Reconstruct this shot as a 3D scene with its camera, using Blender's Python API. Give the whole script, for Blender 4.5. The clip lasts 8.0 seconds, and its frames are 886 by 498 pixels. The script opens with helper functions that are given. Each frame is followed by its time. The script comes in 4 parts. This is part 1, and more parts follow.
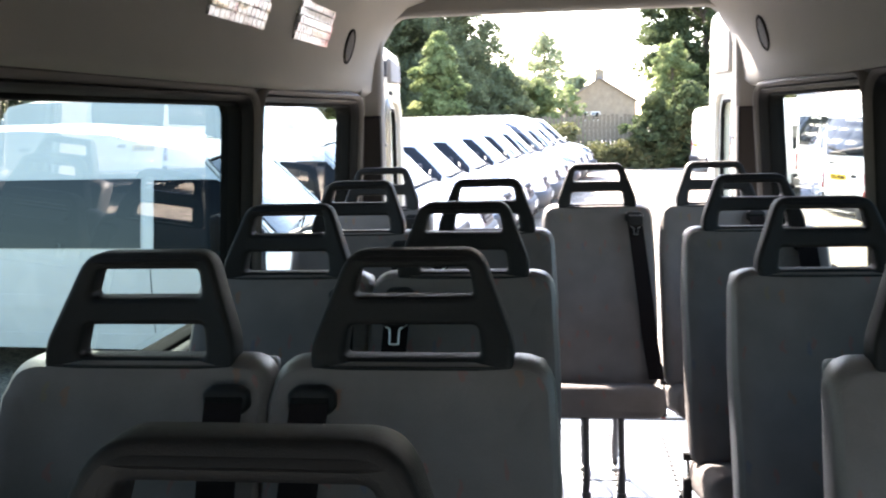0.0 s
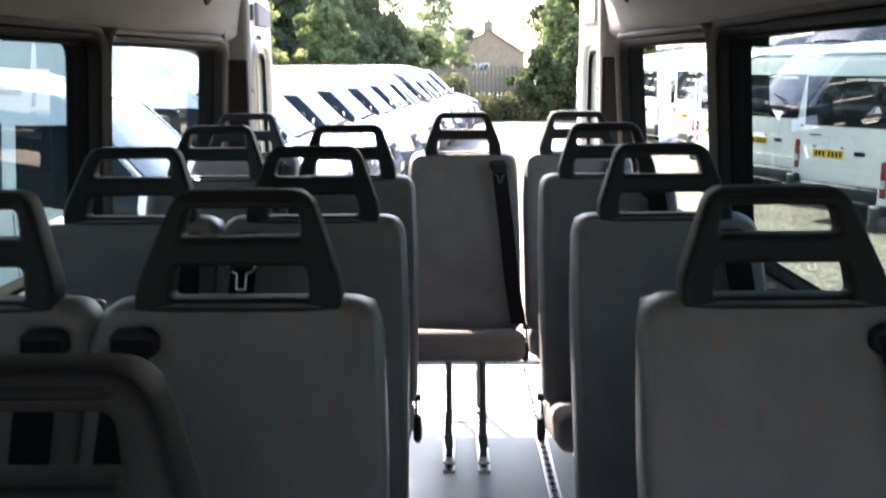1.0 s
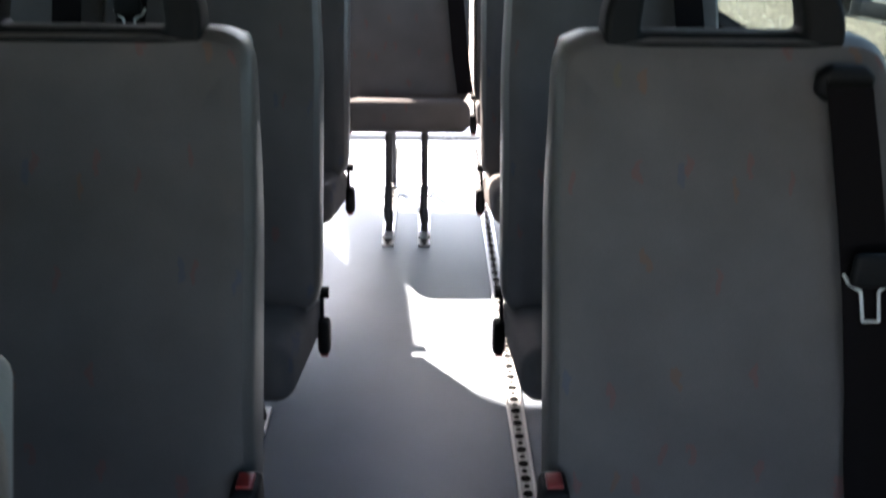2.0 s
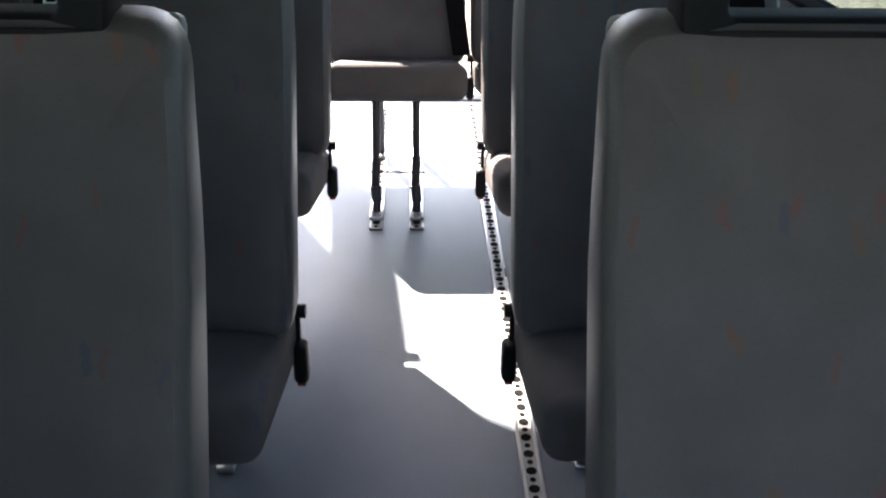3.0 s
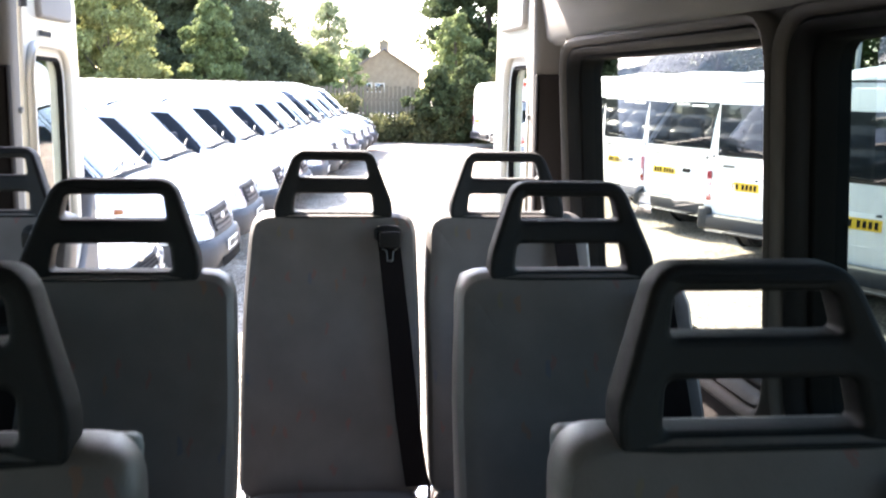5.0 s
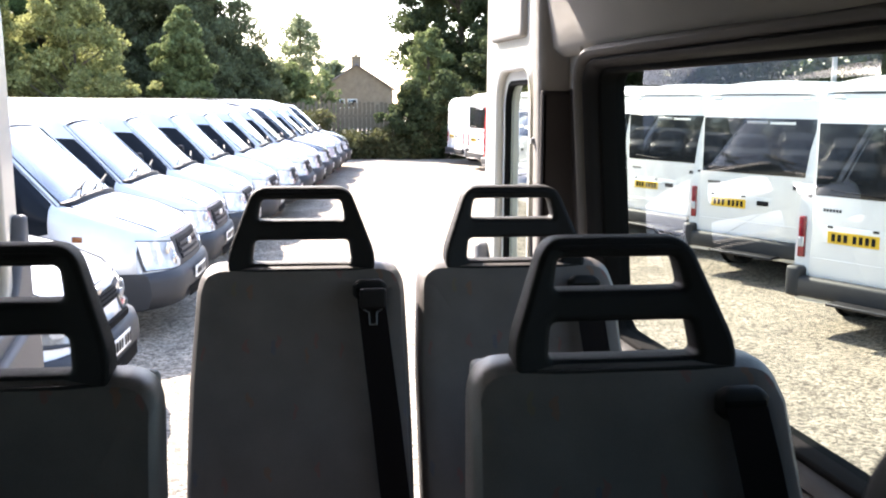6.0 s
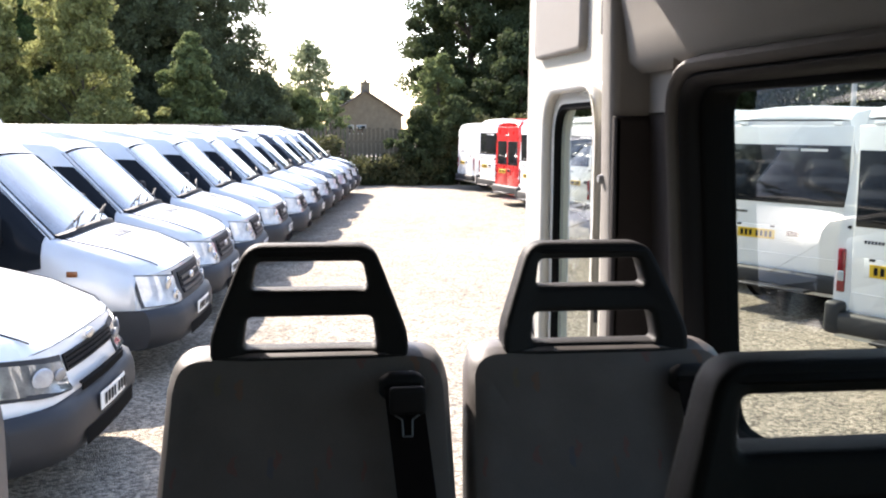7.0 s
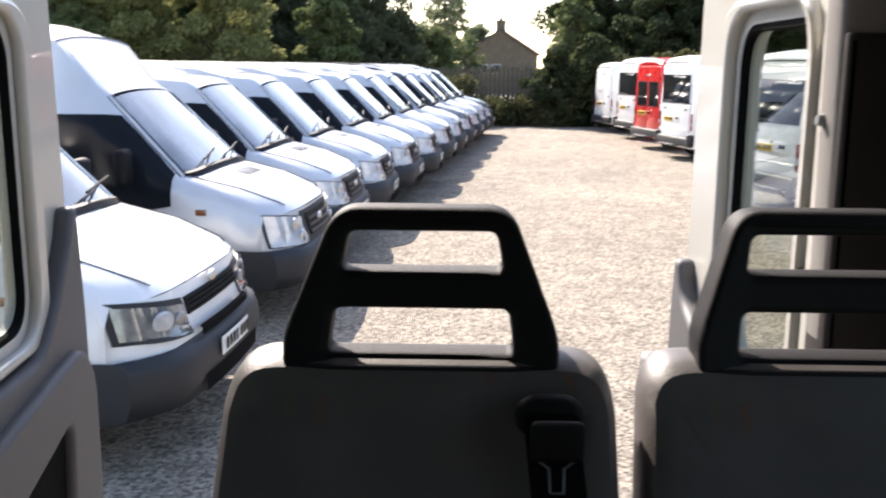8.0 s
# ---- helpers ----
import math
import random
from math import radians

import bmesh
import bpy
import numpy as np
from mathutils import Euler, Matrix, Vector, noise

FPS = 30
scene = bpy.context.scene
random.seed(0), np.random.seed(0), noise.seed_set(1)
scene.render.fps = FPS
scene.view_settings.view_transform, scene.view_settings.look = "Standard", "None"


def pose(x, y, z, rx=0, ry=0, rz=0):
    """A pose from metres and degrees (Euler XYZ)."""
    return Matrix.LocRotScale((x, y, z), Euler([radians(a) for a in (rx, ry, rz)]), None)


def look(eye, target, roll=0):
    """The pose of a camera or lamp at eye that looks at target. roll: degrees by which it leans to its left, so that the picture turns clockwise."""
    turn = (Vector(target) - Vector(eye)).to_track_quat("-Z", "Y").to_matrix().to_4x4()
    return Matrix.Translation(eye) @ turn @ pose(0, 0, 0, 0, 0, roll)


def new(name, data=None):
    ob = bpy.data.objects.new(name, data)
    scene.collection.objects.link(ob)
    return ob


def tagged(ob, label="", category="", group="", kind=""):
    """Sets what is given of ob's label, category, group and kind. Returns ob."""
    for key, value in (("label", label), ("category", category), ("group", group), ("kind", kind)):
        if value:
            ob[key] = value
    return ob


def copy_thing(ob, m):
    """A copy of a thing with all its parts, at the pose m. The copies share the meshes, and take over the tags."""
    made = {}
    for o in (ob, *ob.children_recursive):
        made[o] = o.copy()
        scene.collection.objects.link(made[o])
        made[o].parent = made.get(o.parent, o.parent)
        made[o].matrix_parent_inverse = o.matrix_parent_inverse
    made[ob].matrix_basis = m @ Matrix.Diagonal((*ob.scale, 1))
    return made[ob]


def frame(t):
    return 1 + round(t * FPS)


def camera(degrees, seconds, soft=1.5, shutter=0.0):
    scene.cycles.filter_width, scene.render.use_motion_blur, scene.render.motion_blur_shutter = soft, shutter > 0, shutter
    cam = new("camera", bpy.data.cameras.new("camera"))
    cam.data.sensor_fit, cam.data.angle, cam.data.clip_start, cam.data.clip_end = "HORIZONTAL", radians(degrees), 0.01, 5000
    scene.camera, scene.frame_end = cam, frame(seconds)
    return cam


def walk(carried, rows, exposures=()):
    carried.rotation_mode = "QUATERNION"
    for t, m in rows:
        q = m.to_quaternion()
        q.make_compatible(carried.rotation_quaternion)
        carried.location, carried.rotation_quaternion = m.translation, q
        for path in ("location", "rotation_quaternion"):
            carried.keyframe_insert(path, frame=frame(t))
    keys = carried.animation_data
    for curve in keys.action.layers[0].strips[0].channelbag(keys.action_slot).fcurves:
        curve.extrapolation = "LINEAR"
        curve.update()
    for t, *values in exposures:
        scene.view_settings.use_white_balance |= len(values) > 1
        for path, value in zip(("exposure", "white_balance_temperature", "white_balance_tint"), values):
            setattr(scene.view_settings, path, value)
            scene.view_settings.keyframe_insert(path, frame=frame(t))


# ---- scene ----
cam = camera(50.4, 8.0, soft=2.0, shutter=0.3)
# seconds, x, y, z, tilt, lean, heading
PATH = [
    (0.0, pose(0.089, -3.711, 1.358, 82.01, 1.50, 6.99)),
    (0.5, pose(0.106, -3.742, 1.362, 82.10, 1.51, 2.86)),
    (1.0, pose(0.181, -3.714, 1.342, 78.95, 0.46, 0.41)),
    (1.5, pose(0.253, -3.644, 1.297, 72.73, -0.57, -0.47)),
    (2.0, pose(0.298, -3.555, 1.234, 66.08, -0.62, -0.78)),
    (2.2, pose(0.299, -3.495, 1.205, 63.37, -0.92, -0.86)),
    (3.3, pose(0.281, -3.090, 1.206, 62.64, -0.59, -1.69)),
    (3.5, pose(0.289, -3.011, 1.213, 63.91, -0.54, -1.20)),
    (4.0, pose(0.305, -2.835, 1.252, 68.75, -1.01, -0.46)),
    (4.5, pose(0.299, -2.653, 1.292, 74.61, -1.11, -2.84)),
    (5.0, pose(0.261, -2.431, 1.331, 80.17, -0.97, -5.82)),
    (5.2, pose(0.264, -2.341, 1.340, 80.95, -0.75, -6.37)),
    (6.3, pose(0.268, -1.806, 1.342, 81.18, -0.30, -7.58)),
    (6.5, pose(0.264, -1.692, 1.341, 81.51, -0.16, -7.50)),
    (7.0, pose(0.259, -1.447, 1.346, 82.60, -0.29, -6.97)),
    (7.5, pose(0.286, -1.205, 1.333, 81.38, -0.27, -4.32)),
    (8.0, pose(0.271, -1.007, 1.317, 78.98, -0.50, 1.11)),
]
walk(cam, PATH, [(t, e + 0.19, 6850, 17) for t, e in ((0.0, 3.75), (0.5, 3.65), (1.0, 3.5), (2.0, 3.62), (3.5, 3.55), (4.0, 3.08), (4.5, 2.85), (4.75, 2.98), (5.0, 3.5), (5.2, 3.35), (6.3, 2.38), (6.6, 2.20), (7.0, 1.91), (7.5, 1.56), (8.0, 1.42))])

# ---- light ----
SUN_FROM = Vector((-0.437, 0.900, 0.0)).normalized()
SUN_UP = radians(36.8)
world = bpy.data.worlds.new("sky")
scene.world = world
world.use_nodes = True
wn = world.node_tree.nodes
sky = wn.new("ShaderNodeTexSky")
sky.sky_type, sky.sun_disc = "NISHITA", False
sky.sun_elevation = SUN_UP
sky.sun_rotation = math.atan2(SUN_FROM.x, SUN_FROM.y)
sky.air_density, sky.dust_density = 1.0, 1.0
wn["Background"].inputs[1].default_value = 0.15
world.node_tree.links.new(sky.outputs[0], wn["Background"].inputs[0])
sun_data = bpy.data.lights.new("sun", "SUN")
sun_data.energy, sun_data.angle, sun_data.color = 4.5, radians(0.55), (1.0, 0.95, 0.86)
sun = new("sun", sun_data)
sun_dir = SUN_FROM * math.cos(SUN_UP) + Vector((0, 0, math.sin(SUN_UP)))
sun.matrix_world = look(sun_dir * 50, (0, 0, 0))


# ---- materials ----
def mat(name, base, rough=0.5, metal=0.0, var=0.12, scale=6.0, bump=0.0, bscale=200.0, second=None, coat=0.0, spec=0.5):
    """A plain surface with variation at two scales and fine relief."""
    m = bpy.data.materials.new(name)
    m.use_nodes = True
    n, l = m.node_tree.nodes, m.node_tree.links
    b = n["Principled BSDF"]
    b.inputs["Roughness"].default_value, b.inputs["Metallic"].default_value = rough, metal
    b.inputs["Coat Weight"].default_value = coat
    b.inputs["Specular IOR Level"].default_value = spec
    tc = n.new("ShaderNodeTexCoord")
    big, fine = n.new("ShaderNodeTexNoise"), n.new("ShaderNodeTexNoise")
    big.inputs["Scale"].default_value, fine.inputs["Scale"].default_value = scale, bscale
    big.inputs["Detail"].default_value = 6
    l.new(tc.outputs["Object"], big.inputs["Vector"]), l.new(tc.outputs["Object"], fine.inputs["Vector"])
    ramp = n.new("ShaderNodeValToRGB")
    c2 = second or tuple(c * (1 - 2 * var) for c in base)
    ramp.color_ramp.elements[0].color, ramp.color_ramp.elements[1].color = (*c2, 1), (*base, 1)
    ramp.color_ramp.elements[0].position, ramp.color_ramp.elements[1].position = 0.3, 0.68
    l.new(big.outputs["Fac"], ramp.inputs["Fac"])
    mix = n.new("ShaderNodeMix")
    mix.data_type, mix.blend_type = "RGBA", "OVERLAY"
    mix.inputs[0].default_value = min(1.0, var * 2)
    l.new(ramp.outputs["Color"], mix.inputs[6]), l.new(fine.outputs["Fac"], mix.inputs[7])
    l.new(mix.outputs[2], b.inputs["Base Color"])
    mr = n.new("ShaderNodeMapRange")
    mr.inputs["To Min"].default_value, mr.inputs["To Max"].default_value = max(0.02, rough - 0.08), min(1, rough + 0.1)
    l.new(big.outputs["Fac"], mr.inputs["Value"]), l.new(mr.outputs["Result"], b.inputs["Roughness"])
    if bump:
        bp = n.new("ShaderNodeBump")
        bp.inputs["Strength"].default_value, bp.inputs["Distance"].default_value = bump, 0.002
        l.new(fine.outputs["Fac"], bp.inputs["Height"]), l.new(bp.outputs["Normal"], b.inputs["Normal"])
    return m


def clear_glass(name, tint):
    """A thin pane: see-through with a gloss that grows towards grazing angles."""
    m = bpy.data.materials.new(name)
    m.use_nodes = True
    n, l = m.node_tree.nodes, m.node_tree.links
    n.remove(n["Principled BSDF"])
    tr, gl, mx, fr = (n.new("ShaderNode" + k) for k in ("BsdfTransparent", "BsdfGlossy", "MixShader", "LayerWeight"))
    tr.inputs["Color"].default_value = (*tint, 1)
    gl.inputs["Roughness"].default_value = 0.01
    fr.inputs["Blend"].default_value = 0.5
    pw, ml = n.new("ShaderNodeMath"), n.new("ShaderNodeMath")
    pw.operation, ml.operation = "POWER", "MULTIPLY_ADD"
    pw.inputs[1].default_value, ml.inputs[1].default_value, ml.inputs[2].default_value = 4.0, 0.65, 0.030
    l.new(fr.outputs["Facing"], pw.inputs[0]), l.new(pw.outputs[0], ml.inputs[0])
    l.new(ml.outputs[0], mx.inputs[0]), l.new(tr.outputs[0], mx.inputs[1]), l.new(gl.outputs[0], mx.inputs[2])
    l.new(mx.outputs[0], n["Material Output"].inputs["Surface"])
    return m


def fabric(name):
    """Grey moquette with scattered small red, orange, yellow and blue strokes."""
    m = mat(name, (0.113, 0.101, 0.099), 0.9, var=0.10, scale=9, bump=0.5, bscale=900, spec=0.13)
    n, l = m.node_tree.nodes, m.node_tree.links
    b = n["Principled BSDF"]
    src = b.inputs["Base Color"].links[0].from_socket
    tc = n.new("ShaderNodeTexCoord")
    warp = n.new("ShaderNodeTexNoise")
    warp.inputs["Scale"].default_value = 45
    add = n.new("ShaderNodeVectorMath")
    add.operation = "MULTIPLY_ADD"
    add.inputs[1].default_value = (0.030, 0.0, 0.012)
    split, flat = n.new("ShaderNodeSeparateXYZ"), n.new("ShaderNodeCombineXYZ")
    vo = n.new("ShaderNodeTexVoronoi")
    vo.voronoi_dimensions = "2D"
    vo.inputs["Scale"].default_value = 1.0
    sx, sz = n.new("ShaderNodeMath"), n.new("ShaderNodeMath")
    sx.operation = sz.operation = "MULTIPLY"
    sx.inputs[1].default_value, sz.inputs[1].default_value = 27.0, 9.0
    l.new(tc.outputs["Object"], warp.inputs["Vector"])
    l.new(warp.outputs["Color"], add.inputs[0]), l.new(tc.outputs["Object"], add.inputs[2])
    l.new(add.outputs[0], split.inputs[0])
    l.new(split.outputs["X"], sx.inputs[0]), l.new(split.outputs["Z"], sz.inputs[0])
    l.new(sx.outputs[0], flat.inputs["X"]), l.new(sz.outputs[0], flat.inputs["Y"])
    l.new(flat.outputs[0], vo.inputs["Vector"])
    cut = n.new("ShaderNodeMath")
    cut.operation = "LESS_THAN"
    cut.inputs[1].default_value = 0.125
    l.new(vo.outputs["Distance"], cut.inputs[0])
    sep = n.new("ShaderNodeSeparateColor")
    l.new(vo.outputs["Color"], sep.inputs[0])
    ramp = n.new("ShaderNodeValToRGB")
    ramp.color_ramp.interpolation = "CONSTANT"
    cols = [(0.0, (0.17, 0.058, 0.055)), (0.55, (0.165, 0.075, 0.042)), (0.74, (0.12, 0.10, 0.055)), (0.82, (0.058, 0.068, 0.11))]
    ramp.color_ramp.elements[0].color = (*cols[0][1], 1)
    ramp.color_ramp.elements[1].position, ramp.color_ramp.elements[1].color = cols[1][0], (*cols[1][1], 1)
    for pos, c in cols[2:]:
        ramp.color_ramp.elements.new(pos).color = (*c, 1)
    l.new(sep.outputs[0], ramp.inputs[0])
    half = n.new("ShaderNodeMath")
    half.operation = "MULTIPLY"
    half.inputs[1].default_value = 0.42
    some, both = n.new("ShaderNodeMath"), n.new("ShaderNodeMath")
    some.operation, both.operation = "GREATER_THAN", "MULTIPLY"
    some.inputs[1].default_value = 0.55
    l.new(sep.outputs[1], some.inputs[0]), l.new(some.outputs[0], both.inputs[0]), l.new(cut.outputs[0], both.inputs[1])
    l.new(both.outputs[0], half.inputs[0])
    mix = n.new("ShaderNodeMix")
    mix.data_type = "RGBA"
    l.new(half.outputs[0], mix.inputs[0]), l.new(src, mix.inputs[6]), l.new(ramp.outputs[0], mix.inputs[7])
    l.new(mix.outputs[2], b.inputs["Base Color"])
    return m


def leaves_mat(name, dark, light):
    m = mat(name, light, 0.7, var=0.1, scale=1.2, second=dark, bscale=30, spec=0.12)
    n, l = m.node_tree.nodes, m.node_tree.links
    b = n["Principled BSDF"]
    geo = n.new("ShaderNodeNewGeometry")
    mr = n.new("ShaderNodeMapRange")
    mr.inputs["To Min"].default_value, mr.inputs["To Max"].default_value = 0.7, 1.3
    l.new(geo.outputs["Random Per Island"], mr.inputs["Value"])
    mul = n.new("ShaderNodeMix")
    mul.data_type, mul.blend_type = "RGBA", "MULTIPLY"
    mul.inputs[0].default_value = 1
    src = b.inputs["Base Color"].links[0].from_socket
    l.new(src, mul.inputs[6]), l.new(mr.outputs[0], mul.inputs[7]), l.new(mul.outputs[2], b.inputs["Base Color"])
    tl, mx = n.new("ShaderNodeBsdfTranslucent"), n.new("ShaderNodeMixShader")
    mx.inputs[0].default_value = 0.42
    l.new(mul.outputs[2], tl.inputs["Color"])
    l.new(b.outputs[0], mx.inputs[1]), l.new(tl.outputs[0], mx.inputs[2])
    l.new(mx.outputs[0], n["Material Output"].inputs["Surface"])
    return m


FABRIC = fabric("seat_fabric")
VINYL = mat("grey_vinyl", (0.21, 0.217, 0.224), 0.55, var=0.06, bump=0.15, bscale=500)
GUSSET = mat("grey_leatherette", (0.096, 0.085, 0.081), 0.45, var=0.08, scale=12, bump=0.25, bscale=350)
BLACK = mat("black_plastic", (0.0066, 0.0060, 0.0068), 0.6, var=0.12, bump=0.3, bscale=900, spec=0.17)
WEB = mat("belt_webbing", (0.007, 0.0052, 0.0055), 0.9, var=0.1, bump=0.4, bscale=700, spec=0.08)
STEEL = mat("bright_steel", (0.62, 0.62, 0.62), 0.28, 1.0, var=0.05)
TONGUE = mat("pale_steel", (0.62, 0.62, 0.60), 0.35, 0.25, var=0.05)
DULLSTEEL = mat("dull_steel", (0.10, 0.10, 0.105), 0.5, 0.4, var=0.1)
DARKSTEEL = mat("dark_steel", (0.06, 0.06, 0.065), 0.45, 0.8, var=0.1)
RED = mat("red_plastic", (0.20, 0.014, 0.014), 0.35, var=0.05)
LINING = mat("grey_lining", (0.225, 0.214, 0.200), 0.9, var=0.05, scale=3, bump=0.35, bscale=600, spec=0.08)
TRIM = mat("dark_grey_trim", (0.030, 0.0255, 0.0245), 0.7, var=0.08, scale=4, bump=0.25, bscale=700, spec=0.15)
COVER = mat("grey_pillar_plastic", (0.092, 0.083, 0.078), 0.7, var=0.08, scale=4, bump=0.25, bscale=700, spec=0.18)
RUBBER = mat("black_rubber", (0.006, 0.006, 0.006), 0.9, var=0.1, spec=0.06)
LINO = mat("blue_grey_floor", (0.165, 0.192, 0.228), 0.48, var=0.12, scale=3, bump=0.12, bscale=1200, spec=0.3)
WHITE = mat("white_paint", (0.80, 0.80, 0.78), 0.25, var=0.02, scale=2, coat=0.4)
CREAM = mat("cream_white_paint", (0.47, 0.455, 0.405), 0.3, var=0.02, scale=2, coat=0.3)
SILVER = mat("silver_white_paint", (0.56, 0.57, 0.575), 0.30, 0.25, var=0.03, coat=0.5)
DARKPAINT = mat("black_paint", (0.03, 0.032, 0.04), 0.25, var=0.05, coat=0.5)
REDPAINT = mat("red_paint", (0.55, 0.02, 0.02), 0.28, var=0.03, coat=0.4)
BUMPER = mat("grey_bumper", (0.016, 0.0175, 0.0205), 0.6, var=0.1, scale=5, bump=0.2, bscale=500)
TYRE = mat("tyre_rubber", (0.02, 0.02, 0.02), 0.85, var=0.15, scale=9)
RIM = mat("grey_rim", (0.35, 0.35, 0.35), 0.45, 0.6, var=0.1)
# reflected sky painted in: pale blue blotches over the dark glass colour
WSCREEN = mat("sky_mottled_windscreen", (0.15, 0.185, 0.22), 0.05, var=0.25, scale=2.2, coat=0.6, spec=0.5, second=(0.012, 0.018, 0.026))
VGLASS = mat("dark_glass", (0.016, 0.018, 0.020), 0.04, var=0.05, coat=0.3, spec=0.5)
DOORGLASS = mat("dark_door_glass", (0.010, 0.012, 0.015), 0.12, var=0.05, spec=0.08)
LENS = mat("frosted_lens", (0.34, 0.34, 0.34), 0.3, var=0.3, scale=45, coat=0.6, second=(0.10, 0.10, 0.10))
LAMP = mat("headlamp_glass", (0.50, 0.52, 0.54), 0.12, 0.1, var=0.15, scale=14, coat=0.9)
LAMPDARK = mat("smoked_headlamp_glass", (0.22, 0.22, 0.21), 0.10, 0.2, var=0.25, scale=12, coat=1.0)
AMBER = mat("amber_plastic", (0.20, 0.06, 0.012), 0.3, var=0.05, coat=0.4)
DOORLINING = mat("grey_door_lining", (0.085, 0.083, 0.085), 0.6, var=0.06, scale=4, bump=0.2, bscale=600)
GALV = mat("galvanised_post", (0.45, 0.46, 0.46), 0.5, 0.4, var=0.1)
REDLAMP = mat("red_lamp", (0.24, 0.012, 0.018), 0.15, var=0.08, scale=30, coat=0.6)
YELLOW = mat("yellow_plate", (0.75, 0.47, 0.03), 0.4, var=0.03)
WPLATE = mat("white_plate", (0.78, 0.78, 0.74), 0.4, var=0.03)
GLASS = clear_glass("window_glass", (0.49, 0.535, 0.49))
GLASS_CAB = clear_glass("cab_glass", (0.92, 0.92, 0.90))
GLASS_DARK = clear_glass("tinted_window_glass", (0.150, 0.192, 0.180))
STONE = mat("stone_wall", (0.155, 0.128, 0.088), 0.9, var=0.2, scale=2.5, bump=0.6, bscale=12, second=(0.20, 0.165, 0.115))
SLATE = mat("roof_slate", (0.13, 0.12, 0.12), 0.8, var=0.2, scale=3)
FENCEWOOD = mat("fence_wood", (0.15, 0.12, 0.08), 0.9, var=0.25, scale=3, bump=0.5, bscale=40)
BARK = mat("bark", (0.10, 0.08, 0.06), 0.9, var=0.3, scale=5, bump=0.8, bscale=25)
LEAF = leaves_mat("leaves", (0.055, 0.09, 0.03), (0.11, 0.15, 0.05))
LEAFY = leaves_mat("yellow_green_leaves", (0.15, 0.165, 0.060), (0.28, 0.29, 0.12))
LEAFG = leaves_mat("bright_green_leaves", (0.085, 0.115, 0.045), (0.165, 0.195, 0.085))
# distance haze is mixed into this paler leaf colour
LEAFH = leaves_mat("hazed_far_leaves", (0.15, 0.18, 0.10), (0.26, 0.29, 0.17))
LEAFD = leaves_mat("dark_leaves", (0.078, 0.094, 0.050), (0.148, 0.166, 0.088))
# shade of the trees right of the house, put into a darker leaf colour
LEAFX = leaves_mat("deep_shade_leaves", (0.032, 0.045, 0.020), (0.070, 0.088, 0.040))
HEDGE = leaves_mat("hedge_leaves", (0.045, 0.052, 0.022), (0.10, 0.10, 0.045))


def gravel(name):
    m = mat(name, (0.46, 0.395, 0.31), 0.95, var=0.2, scale=0.35, bump=0.0, bscale=4, second=(0.33, 0.285, 0.225))
    n, l = m.node_tree.nodes, m.node_tree.links
    b = n["Principled BSDF"]
    src = b.inputs["Base Color"].links[0].from_socket
    tc = n.new("ShaderNodeTexCoord")
    vo, vo2 = n.new("ShaderNodeTexVoronoi"), n.new("ShaderNodeTexVoronoi")
    vo.inputs["Scale"].default_value, vo2.inputs["Scale"].default_value = 42, 120
    l.new(tc.outputs["Object"], vo.inputs["Vector"]), l.new(tc.outputs["Object"], vo2.inputs["Vector"])
    sep = n.new("ShaderNodeSeparateColor")
    l.new(vo.outputs["Color"], sep.inputs[0])
    mr = n.new("ShaderNodeMapRange")
    mr.inputs["To Min"].default_value, mr.inputs["To Max"].default_value = 0.35, 1.6
    l.new(sep.outputs[0], mr.inputs["Value"])
    mul = n.new("ShaderNodeMix")
    mul.data_type, mul.blend_type = "RGBA", "MULTIPLY"
    mul.inputs[0].default_value = 1
    l.new(src, mul.inputs[6]), l.new(mr.outputs[0], mul.inputs[7]), l.new(mul.outputs[2], b.inputs["Base Color"])
    add = n.new("ShaderNodeMath")
    l.new(vo.outputs["Distance"], add.inputs[0]), l.new(vo2.outputs["Distance"], add.inputs[1])
    bp = n.new("ShaderNodeBump")
    bp.invert = True
    bp.inputs["Strength"].default_value, bp.inputs["Distance"].default_value = 0.9, 0.03
    l.new(add.outputs[0], bp.inputs["Height"]), l.new(bp.outputs[0], b.inputs["Normal"])
    return m


GRAVEL = gravel("gravel")


# ---- building helpers ----
def part(name, bm, material, parent=None, label="", smooth=35):
    me = bpy.data.meshes.new(name)
    bm.to_mesh(me)
    bm.free()
    return part_me(name, me, material, parent, label, smooth)


def part_me(name, me, material, parent=None, label="", smooth=35):
    if material and not me.materials:
        me.materials.append(material)
    if smooth:
        me.polygons.foreach_set("use_smooth", [True] * len(me.polygons))
        me.set_sharp_from_angle(angle=radians(smooth))
    ob = new(name, me)
    ob.parent = parent
    if label:
        ob["label"] = label
    return ob


def thing(name, label, category, group="", at=None, kind=""):
    e = new(name)
    if at is not None:
        e.matrix_world = at
    return tagged(e, label, category, group, kind)


def rbox(size, at=(0, 0, 0), r=0.01, seg=3, rot=None):
    """A box with rounded edges."""
    bm = bmesh.new()
    bmesh.ops.create_cube(bm, size=1, matrix=Matrix.Diagonal((*size, 1)))
    if r > 0:
        bmesh.ops.bevel(bm, geom=list(bm.edges), offset=min(r, min(size) * 0.49), segments=seg, affect="EDGES", profile=0.5)
    m = Matrix.Translation(at) @ (rot.to_4x4() if rot else Matrix.Identity(4))
    bmesh.ops.transform(bm, matrix=m, verts=bm.verts)
    return bm


